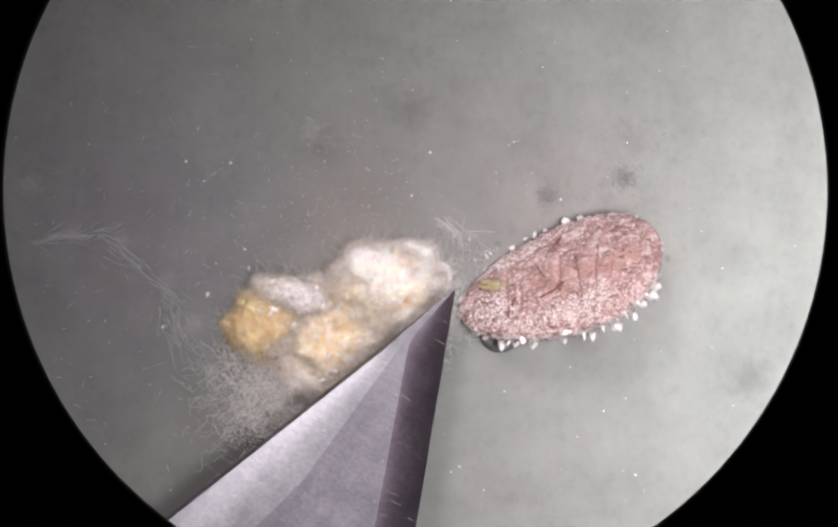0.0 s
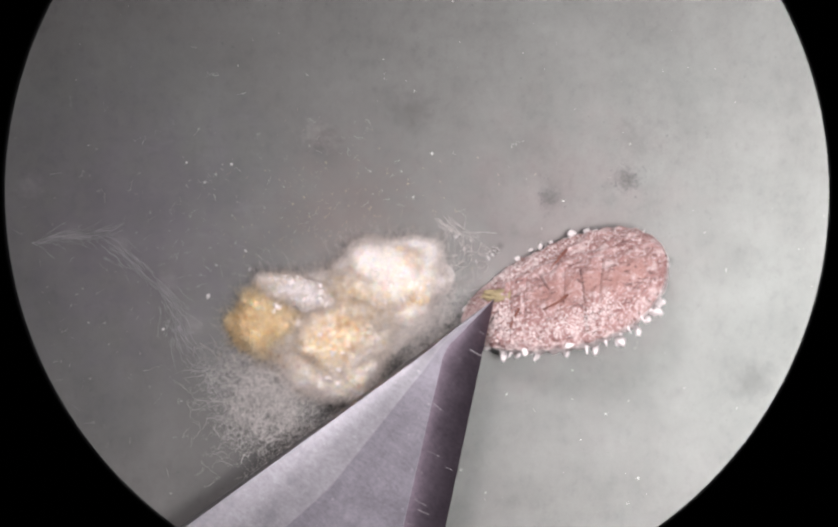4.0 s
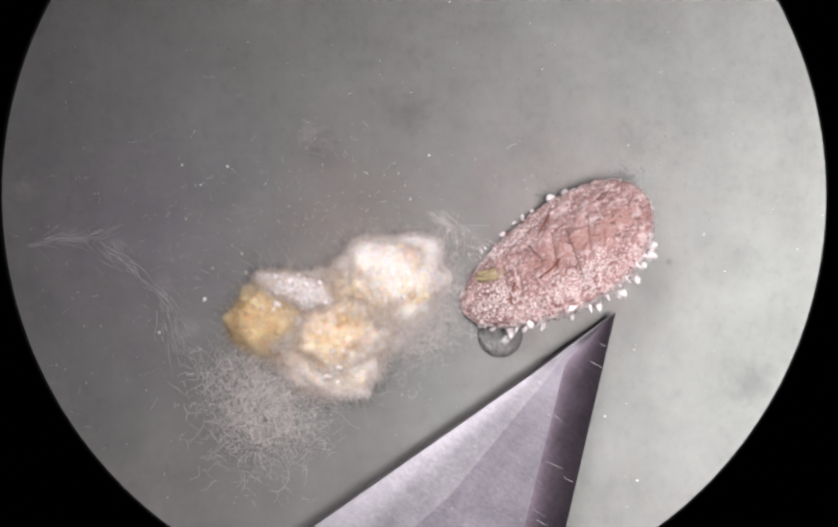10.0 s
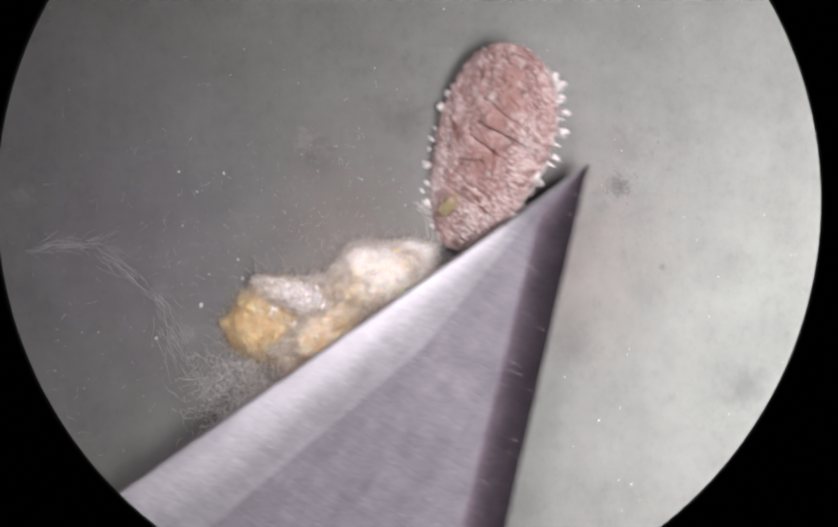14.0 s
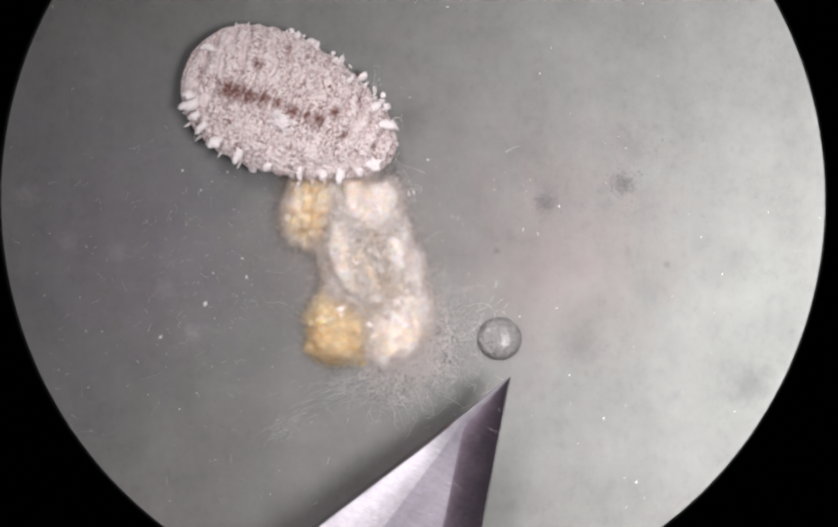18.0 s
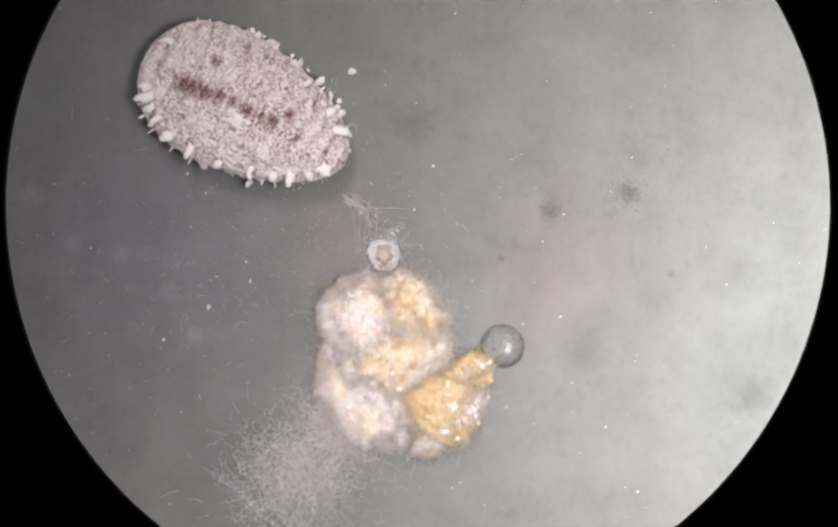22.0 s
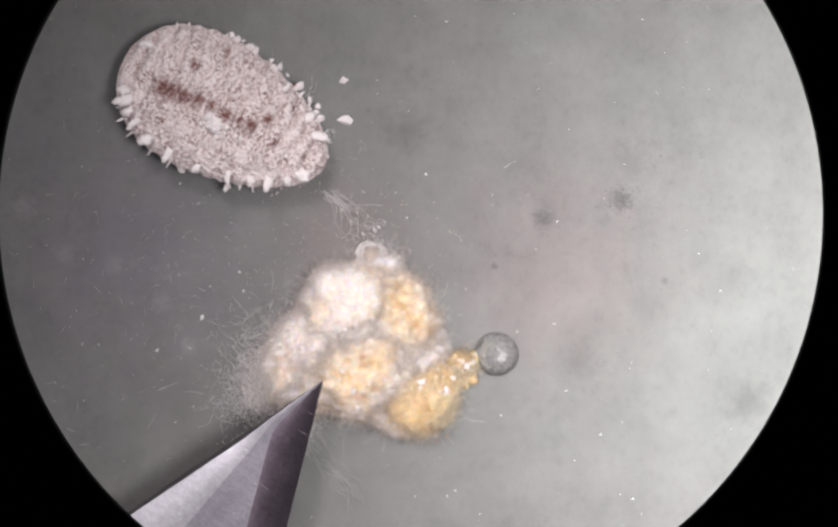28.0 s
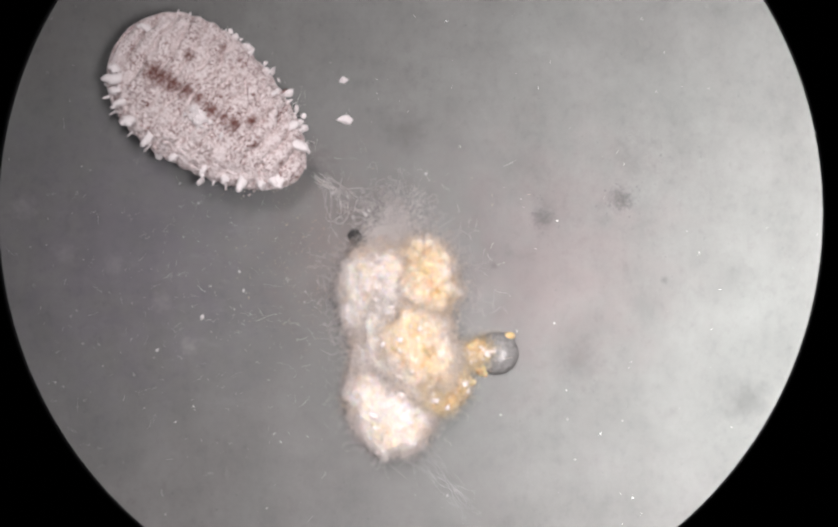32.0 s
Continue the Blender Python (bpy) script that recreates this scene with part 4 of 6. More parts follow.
# Dark grit in three small heaps, and fine dust all over.
for x, y, n, spread in ((380, 158, 46, 17), (405, 185, 16, 26), (238, 122, 26, 15), (250, 140, 6, 18), (536, 120, 2, 3), (471, 10, 3, 5), (464, 55, 2, 3), (148, 36, 4, 5), (-67, 18, 1, 1), (545, 122, 1, 1)):
    for k in range(n):
        s = random.uniform(0.6, 2.0)
        crumb(x + random.gauss(0, spread), y + random.gauss(0, spread), s, 0.5, GRIT, "tiny black grain of grit on the card", "grit", "grit on the card")
r = np.random.default_rng(91)
for n, material, label, name in ((460, CRUMB, "fine pale dust on the card", "pale_dust"), (260, GRIT, "fine dark dust on the card", "dark_dust")):
    places = np.stack([r.uniform(-800, 800, n), r.uniform(-650, 650, n), np.full(n, 0.4)], 1)
    places[:n // 2, :2] = r.normal(size=(n // 2, 2)) * np.array([200, 170]) + np.array([-320, -20])
    vv, ff = chips(places, np.abs(r.normal(0, 0.5, n)) + 0.35, 0.5, r)
    tagged(new(name, mesh_of(name, vv, ff, material, False)), label, "dust", kind="stuff")
places = np.column_stack([r.normal(-150, 110, 420), r.normal(70, 75, 420), np.full(420, 0.4)])
vv, ff = chips(places, np.abs(r.normal(0, 0.5, 420)) + 0.5, 0.5, r)
tagged(new("tan_dust", mesh_of("tan_dust", vv, ff, TAN, False)), "fine tan dust strewn on the card", "dust", kind="stuff")
lint = np.random.default_rng(95)
p = np.column_stack([lint.normal(-330, 190, 260), lint.normal(-20, 170, 260), np.full(260, 0.8)])
vv, ff = tubes(p, np.column_stack([lint.normal(size=(260, 2)), np.zeros(260)]), lint.uniform(5, 24, 260), 0.15, 5, 0.2, lint, 0.5)
tagged(new("lint", mesh_of("lint", vv, ff, THREAD)), "short pale lint threads strewn on the card", "lint", kind="stuff")


# ---- what moves ----
def motions():
    walk(eyepiece, [(t, pose(-2.8 * U, 54.6 * U, z * 1e-3 - 0.040)) for t, rx, ry, rz, z in STEPS])
    walk(blade, [(t, lay(x, y, z, roll, tip, a)) for t, x, y, z, a, roll, tip in [
        (0, 68.1, -45.9, 130, 239.41, 3, -3.8),
        (0.5, 110.14, -22.08, 130, 238.13, 4.5, -3.3),
        (1, 112.79, -14.36, 130, 236.85, 5, -2.8),
        (1.5, 85.75, -26.49, 130, 236.44, 5, -2.8),
        (2, 75.97, 8.27, 130, 236.03, 5, -2.8),
        (2.5, 164.86, -80.79, 130, 236.61, 5, -2.8),
        (3, 170.95, -75.79, 130, 237.19, 5, -2.8),
        (3.5, 154.44, -78.87, 130, 237.08, 5, -2.8),
        (4.5, 117.12, -29.83, 130, 236.86, 5, -2.8),
        (5.5, 89.14, 11.78, 130, 236.65, 5, -2.8),
        (6, 123.75, -27.77, 130, 236.54, 5.5, -2.97),
        (6.5, 131.19, -30.06, 130, 237.04, 4, -3.13),
        (7, 126.93, 8.08, 130, 237.54, 3, -3.3),
        (7.5, 212.08, -137.71, 60, 237.64, 4.25, -3.3),
        (8, 265.28, -85.52, 60, 237.74, 4.5, -3.3),
        (8.5, 190.86, 13.93, 220, 234.66, 4.75, -3.05),
        (8.75, 412.63, -112.46, 180, 233.12, 4.88, -2.92),
        (9, 564.33, -188.35, 40, 231.59, 6.5, -2.8),
        (9.5, 458.19, -187.68, 40, 233.66, 6, -2.8),
        (10, 364.45, -83.5, 40, 235.73, 6.5, -2.8),
        (10.5, 283.18, -68.69, 60, 235.38, 4, -3.3),
        (11, 174.99, 108.81, 200, 235.03, 3, -3.8),
        (11.5, 342.97, -8.94, 60, 235.98, 4, -3.3),
        (12, 412.14, -53.95, 40, 236.92, 5.5, -2.8),
        (12.5, 269.37, 15.57, 60, 235.35, 3, -3.8),
        (13, 114, 207, 220, 233.77, 1.5, -4.3),
        (13.5, 460.61, -35.35, 130, 234.71, 2, -3.8),
        (13.75, 409.9, 79.17, 130, 235.18, 4, -3.8),
        (14, 325.83, 201.93, 130, 235.65, 4, -3.8),
        (14.1, 207.09, 225.5, 130, 235.04, 4, -3.9),
        (14.2, 161.22, 268.39, 130, 234.44, 4, -4),
        (14.3, 94.69, 315.26, 130, 233.84, 2, -4.1),
        (14.4, -30.57, 380.26, 200, 233.23, 2, -4.2),
        (14.5, -111.7, 396.98, 260, 232.63, 2, -4.3),
        (15, -379.58, 372.87, 260, 233.56, 2, -4.18),
        (15.5, -483.53, 209.91, 150, 234.5, 2, -4.05),
        (16, -439.66, 141.63, 60, 235.44, 2, -3.92),
        (16.5, -439.8, 74.6, 60, 236.38, 0.2, -3.8),
        (16.7, -303.14, -12.4, 40, 237.05, 1.2, -3.8),
        (16.8, -219.81, -161.07, 40, 237.39, 1.2, -3.8),
        (16.9, -118.03, -178.23, 40, 237.72, 1.2, -3.8),
        (17, -32.49, -235.93, 40, 238.06, 1.2, -3.8),
        (17.2, 53.12, -399.81, 120, 237.99, 1.2, -4),
        (17.4, -389.98, -131.99, 220, 237.92, 1.2, -4.2),
        (17.5, -559.65, -4.25, 150, 237.89, 1.2, -4.3),
        (17.6, -548.99, 69.79, 120, 237.85, 1.2, -4.4),
        (17.8, -56.35, -52.29, 260, 237.78, 1.2, -4.6),
        (18, 168.48, -192.94, 200, 237.72, 1.2, -4.8),
        (18.2, 310.5, -173.42, 180, 237.57, 1.2, -4.8),
        (18.4, 619.72, -565.16, 160, 237.43, 1.2, -4.8),
        (19, 700.05, -731.06, 160, 236.99, 1.2, -4.8),
        (19.4, 112.32, -723.09, 200, 236.7, 1.2, -4.8),
        (19.7, -470.97, -621.11, 200, 236.49, 1.2, -4.8),
        (20, -906.9, -374.4, 200, 236.27, 1.2, -4.8),
        (20.5, -1005.11, -102.48, 200, 235.91, 1.2, -4.8),
        (21, -912.8, 151.89, 220, 235.55, 1.2, -4.8),
        (21.5, -656.34, 367.38, 260, 235.19, 1.2, -4.8),
        (22, -824.48, 178.87, 240, 234.83, 1.2, -4.8),
        (22.5, -793.69, 100.25, 240, 234.47, 0.7, -4.8),
        (23, -126.58, 3.35, 300, 234.11, 0.2, -4.8),
        (23.5, 14.61, -148.64, 280, 233.44, 0.7, -4.55),
        (24, -189.72, -226.26, 200, 232.78, 1.2, -4.3),
        (24.5, -151.89, -195.75, 145, 233.51, 1, -4.05),
        (25, -155.65, -156.18, 145, 234.24, 0.7, -3.8),
        (25.5, -166.68, -178.5, 145, 233.6, 0.7, -3.8),
        (26.5, -251.76, -105.38, 145, 232.31, 0.7, -3.8),
        (27.5, -336.86, -1.33, 145, 231.03, 0.7, -3.8),
        (28, -167.44, -172.08, 145, 234.95, 0.7, -3.8),
        (28.5, -338.56, 45.82, 145, 234.46, 0.2, -4.05),
        (29, -181.7, -63.55, 145, 233.97, 0.2, -4.3),
        (29.5, -219.68, 84.98, 200, 231.21, -0.6, -4.3),
        (30, -186.29, -45.92, 280, 228.45, -1.2, -4.3),
        (30.5, -526.41, 204.38, 145, 233.71, -0.6, -4.3),
        (31, -164.54, 45.47, 260, 232.95, 0.7, -4.3),
        (31.25, 266.45, -99.58, 300, 232.95, 0.82, -4.3),
        (31.5, 802.23, -387.58, 120, 232.95, 0.95, -4.3),
        (32, 912.94, -253.42, 60, 232.95, 1.2, -4.3)]])
    walk(bug, [(t, lay(x, y, z, roll, tip, a)) for t, x, y, z, a, roll, tip in [
        (0, 261.52, -34.18, 94, 197, 222, 23),
        (1, 263.31, -34.12, 94, 196, 222, 23),
        (2, 263.61, -33.44, 94, 196, 222, 23),
        (3, 260.66, -31.51, 94, 197, 222, 23),
        (3.4, 263.07, -36.4, 94, 196, 222, 23),
        (3.6, 265.73, -56.61, 94, 195, 222, 23),
        (5.5, 258.95, -29.65, 94, 196, 222, 23),
        (6, 263.4, -32.51, 94, 195, 222, 23),
        (7, 276.6, -36.69, 94, 193.5, 222, 23),
        (7.6, 273.27, -34.37, 94, 195, 222, 23),
        (8, 247.39, 15.74, 94, 207, 222, 23),
        (8.5, 253.57, 19.21, 94, 207.5, 222, 23),
        (9, 254.37, 17.61, 94, 207.5, 222, 23),
        (10, 254.14, 14.73, 94, 207.5, 222, 23),
        (10.4, 253.55, 16.69, 94, 208, 222, 23),
        (11, 236.59, 80.32, 94, 217, 222, 23),
        (11.5, 233.11, 75.35, 94, 217, 222, 23),
        (12, 232.13, 73.36, 94, 217, 222, 23),
        (12.5, 219.55, 85.49, 94, 225, 216, 23),
        (12.8, 204.22, 135.22, 94, 240, 216, 23),
        (13, 194.02, 170.02, 94, 249, 216, 23),
        (13.6, 197.15, 171.39, 94, 249, 216, 23),
        (13.9, 160.83, 208.54, 94, 248, 216, 23),
        (14, 141.52, 228.22, 94, 247, 216, 23),
        (14.1, 64.84, 273.15, 102, 243, 208, 23),
        (14.2, 31.6, 315.42, 122, 244, 175, 22.36),
        (14.3, -14.34, 357.37, 120, 248, 160, 20.44),
        (14.36, -78.95, 386.57, 140, 262, 90, 11.5),
        (14.42, -142.66, 406.64, 140, 280, 30, 3.83),
        (14.5, -191.1, 307.5, 70, 295, 0, 0),
        (15, -231.7, 302.0, 64, 303, 0, 0),
        (16, -225.8, 300.4, 64, 313, 0, 0),
        (16.5, -218.4, 293.2, 64, 315, 0, 0),
        (17, -194.5, 289.5, 64, 330, 0, 0),
        (17.5, -210.6, 287.9, 64, 330.83, 0, 0),
        (18, -232.5, 302.0, 64, 335.88, 0, 0),
        (18.5, -241.1, 289.7, 64, 338.04, 0, 0),
        (19, -254.2, 305.8, 64, 336.71, 0, 0),
        (19.5, -262.9, 299.4, 64, 334.63, 0, 0),
        (20, -277.9, 266.0, 64, 323.96, 0, 0),
        (20.5, -305.1, 292.2, 64, 328.3, 0, 0),
        (21, -314.1, 303.0, 64, 332.08, 0, 0),
        (21.5, -324.9, 311.6, 64, 331.24, 0, 0),
        (22, -327.0, 310.8, 64, 332.57, 0, 0),
        (22.5, -340.5, 312.2, 64, 328.62, 0, 0),
        (23, -340.6, 309.4, 64, 327.19, 0, 0),
        (23.5, -345.8, 307.0, 64, 327.09, 0, 0),
        (24, -348.8, 306.4, 64, 327.71, 0, 0),
        (24.5, -356.3, 302.7, 64, 324.89, 0, 0),
        (25, -354.6, 299.3, 64, 325, 0, 0),
        (25.5, -359.1, 298.8, 64, 326.63, 0, 0),
        (27.5, -359.8, 307.8, 64, 330.98, 0, 0),
        (28, -351.5, 320.9, 64, 331.49, 0, 0),
        (28.5, -358.5, 318.7, 64, 328.24, 0, 0),
        (29, -349.9, 325.1, 64, 330.57, 0, 0),
        (29.5, -342.3, 333.1, 64, 331.9, 0, 0),
        (30, -347.7, 325.4, 64, 327.65, 0, 0),
        (30.5, -357.4, 324.3, 64, 323.23, 0, 0),
        (31, -353.5, 325.3, 64, 325.32, 0, 0),
        (31.5, -364.8, 325.1, 64, 323.97, 0, 0),
        (32, -377.4, 331.0, 64, 322.09, 0, 0)]])
    walk(egg_sac, [(t, lay(x, y, z, 0, 0, a)) for t, x, y, z, a in [
        (0, -68.48, -66, 0, 0),
        (14, -69.31, -65.15, 0, 0),
        (14.2, -71.73, -61.49, 0, 0),
        (14.5, -337.55, 59.13, 0, -7.83),
        (14.8, -288.58, 93.13, 0, -15.65),
        (15.5, -250.36, 111.72, 0, -33.91),
        (16.5, -175.29, 114.83, 0, -60),
        (16.7, -123.83, 90.27, 0, -84),
        (16.85, -118.66, 105.3, 0, -102),
        (17, -110.76, 87.76, 0, -120),
        (17.2, -113.65, 90.93, 0, -118),
        (17.4, -123.48, 91.21, 0, -116),
        (17.55, -123.97, 91, 0, -114.5),
        (17.8, -126.48, 94.41, 0, -112),
        (18, -140.29, 103.14, 0, -110),
        (18.3, -81.02, 86.92, 0, -110),
        (18.5, 6.53, 70.88, 0, -110),
        (19, 18.37, 72.39, 0, -110),
        (19.4, 21.45, 67.66, 0, -110),
        (19.6, 11.07, -30.93, 0, -85),
        (19.75, -9.09, -129.56, 0, -60),
        (20, 1.17, -157.48, 0, -30),
        (20.15, -38.89, -129.9, 0, -15),
        (20.4, -69.53, -90.81, 0, 0),
        (20.6, -78.38, -82.3, 0, 0),
        (21.5, -81.62, -84.37, 0, 0),
        (22.5, -82.12, -85.61, 0, 0),
        (23, -81.78, -89.98, 0, 0),
        (24, -82.31, -90.37, 0, 0),
        (25, -81.9, -88.04, 0, 0),
        (26.4, -86.32, -81.41, 0, 0),
        (27.5, -89.03, -69.62, 0, 0),
        (28, -89.64, -62.94, 0, 0),
        (28.5, -99.07, -62.89, 0, 0),
        (29, -64.34, -34.37, 0, 0),
        (29.5, -79, 20.98, 0, 0),
        (30, -73.6, -19.14, 0, 0),
        (30.5, -174.12, 56.39, 0, 0),
        (31, -59.17, 31.32, 0, 0),
        (31.25, -13.12, 17.3, 0, 0),
        (31.5, 14.17, 3.27, 0, 0),
        (31.75, -3.64, 6.72, 0, 0),
        (32, -13.58, 0.25, 0, 0)]])
    walk(white_wool, [(t, lay(x, y, z, 0, 0, a)) for t, x, y, z, a in [
        (0, -7.3, 17.6, 0, 20),
        (14, 4.8, 35.4, 0, 20),
        (14.2, 7.7, 32.5, 0, 20),
        (14.35, 25.05, 1.7, 0, -46.1),
        (14.5, 42.4, -29.1, 0, -112.2),
        (14.8, 11.8, -47.8, 0, -104.3),
        (15.5, 31.8, -14, 0, -86.1),
        (16.5, -4.2, 3.8, 0, -60),
        (16.7, 2.9, 16.6, 0, -6),
        (16.85, 22.6, 48.4, 0, 30.8),
        (17, -0, 31, 0, 60),
        (17.2, 0.9, 48.8, 0, 54),
        (17.4, 22.9, 39.1, 0, 39),
        (17.55, 60.3, -0.7, 0, 21),
        (17.8, 31, -0.6, 0, 32.5),
        (18, -8.7, 28.8, 0, 50),
        (18.3, -27.4, 43.9, 0, 70),
        (18.5, -29.9, 31.5, 0, 75),
        (19, -28.1, 53, 0, 81),
        (19.4, -31.4, 63.2, 0, 79),
        (19.6, -22.9, 26.5, 0, 45),
        (19.75, 23.7, -19.7, 0, 0),
        (20, -15.9, -12.2, 0, -30),
        (20.15, -11.6, -7.3, 0, -50),
        (20.4, -18, -16.9, 0, -70),
        (20.6, -14.5, -26.2, 0, -70),
        (21.5, -3.6, -26.8, 0, -70),
        (22.5, -12.7, -11.4, 0, -70),
        (23, -11.4, -12.5, 0, -70),
        (24, -13.4, -12.4, 0, -70),
        (25, -12.7, -12.4, 0, -70),
        (25.7, -16.5, 3.5, 0, -20),
        (26.4, -20.3, 19.4, 0, 30),
        (27.5, -24.4, 19.3, 0, 30),
        (28, -30.2, 19.5, 0, 30),
        (28.5, -28.2, 19.6, 0, 30),
        (29, 4.7, 39.6, 0, 30),
        (29.5, 4.5, 39.9, 0, 30),
        (30, 3.5, 41.6, 0, 30),
        (30.5, -80, 25.2, 0, 20),
        (30.75, -34.2, 19.15, 0, -25),
        (31, 11.6, 13.1, 0, -70),
        (31.25, 36.7, 27.8, 0, -70),
        (31.5, 4, -14.9, 0, -80),
        (31.75, 4.8, -39.7, 0, -80),
        (32, -26.9, -24.7, 0, -80)]])
    walk(wool_fold, [(t, lay(x, y, z, 0, 0, a)) for t, x, y, z, a in [
        (0, -103.1, -108.1, 0, -20),
        (14, -91.2, -89.3, 0, -20),
        (14.2, -88.2, -92.4, 0, -20),
        (14.35, -70.8, -152.4, 0, -76.1),
        (14.5, -53.4, -212.4, 0, -132.2),
        (14.8, -58.2, -242.4, 0, -124.3),
        (15.5, 26.2, -220.6, 0, -106.1),
        (16.5, 81.6, -184.1, 0, -80),
        (16.7, 175.2, -36.4, 0, -16),
        (16.85, 193.8, 104.7, 0, 25.8),
        (17, 122.7, 164.6, 0, 55),
        (17.2, 136.8, 168.6, 0, 49),
        (17.4, 179.2, 117.2, 0, 34),
        (17.55, 235.8, 24.8, 0, 16),
        (17.8, 191.8, 57.7, 0, 27.5),
        (18, 135.4, 139.1, 0, 45),
        (18.3, 70.3, 196.8, 0, 65),
        (18.5, 51.1, 186.8, 0, 70),
        (19, 36.5, 215.8, 0, 76),
        (19.4, 38.8, 223.5, 0, 74),
        (19.6, 125, 120.2, 0, 40),
        (19.75, 185.4, -28.5, 0, 10),
        (20, 119.8, -100.7, 0, -20),
        (20.15, 50.4, -121.9, 0, -40),
        (20.4, -30.7, -126, 0, -60),
        (20.6, -27.1, -135.3, 0, -60),
        (21.5, -16, -136, 0, -60),
        (22.5, -23.9, -120.5, 0, -60),
        (23, -22.8, -121.6, 0, -60),
        (24, -24.8, -121.6, 0, -60),
        (25, -24.3, -121.5, 0, -60),
        (25.7, -56.9, -93.25, 0, -10),
        (26.4, -89.5, -65, 0, 40),
        (27.5, -93.5, -65.1, 0, 40),
        (28, -99.6, -64.7, 0, 40),
        (28.5, -97.8, -64.7, 0, 40),
        (29, -99.7, -15.1, 0, 40),
        (29.5, -99.7, -14.9, 0, 40),
        (30, -100.8, -13.1, 0, 40),
        (30.5, -115, -49.2, 0, 60),
        (31, -63.9, 25.9, 0, 50),
        (31.25, -38.7, 40.6, 0, 50),
        (31.38, -17.7, -83.8, 0, -10),
        (31.5, 3.3, -208.2, 0, -70),
        (31.75, 4.3, -233, 0, -70),
        (32, -27.2, -218.1, 0, -70)]])
    walk(cream_wool, [(t, lay(x, y, z, 0, 0, a)) for t, x, y, z, a in [
        (0, -82.9, -71.9, 15, 25),
        (14, -70.9, -53.5, 15, 25),
        (14.2, -67.9, -56.5, 15, 25),
        (14.35, -46.75, -87.45, 11.5, -48.6),
        (14.5, -25.6, -118.4, 8, -122.2),
        (14.8, -43.4, -145.5, 8, -114.3),
        (15.5, 9.9, -124.1, 8, -96.1),
        (16.5, 24.6, -104.7, 8, -70),
        (16.7, 99.1, -22.4, 8, -22.7),
        (16.85, 128.9, 74.7, 8, 10.8),
        (17, 80.4, 106.4, 8, 40),
        (17.2, 88.7, 115.2, 8, 34),
        (17.4, 121.1, 79.4, 8, 19),
        (17.55, 167.7, 6.9, 8, 1),
        (17.8, 131, 27.4, 8, 12.5),
        (18, 83.6, 89.1, 8, 30),
        (18.3, 38.8, 132.1, 8, 50),
        (18.5, 29.7, 126.5, 8, 55),
        (19, 21.4, 153.6, 8, 61),
        (19.4, 21.5, 161.9, 8, 59),
        (19.6, 76.2, 78.8, 8, 25),
        (19.75, 107.2, 34.6, 12, 20),
        (20, 83.6, -6.8, 12, -10),
        (20.15, 66.1, -30.5, 12, 10),
        (20.4, 31.4, -56.8, 12, 30),
        (20.6, 34.9, -66, 12, 30),
        (21.5, 45.9, -66.6, 12, 30),
        (22.5, 37.2, -50.5, 12, 30),
        (23, 38.4, -51.8, 12, 30),
        (24, 36.4, -51.7, 12, 30),
        (25, 37.1, -51.8, 12, 30),
        (26.4, 4.8, -99.2, 17.4, 20),
        (27.5, 0.9, -99.1, 24, 20),
        (28, -5.3, -99.1, 24, 20),
        (28.5, -3.3, -99.2, 24, 20),
        (29, -44.8, -79.4, 24, 60),
        (29.5, -44.7, -79.3, 24, 60),
        (30, -45.8, -77.4, 24, 60),
        (30.5, -49.9, -54.3, 24, 30),
        (31, 11.4, -88.2, 4, 60),
        (31.25, 36.4, -73.4, 4, 60),
        (31.38, 42.25, -91.2, 14, -5),
        (31.5, 48.1, -109, 24, -70),
        (31.75, 49.1, -133.7, 24, -70),
        (32, 17.6, -118.7, 24, -70)]])
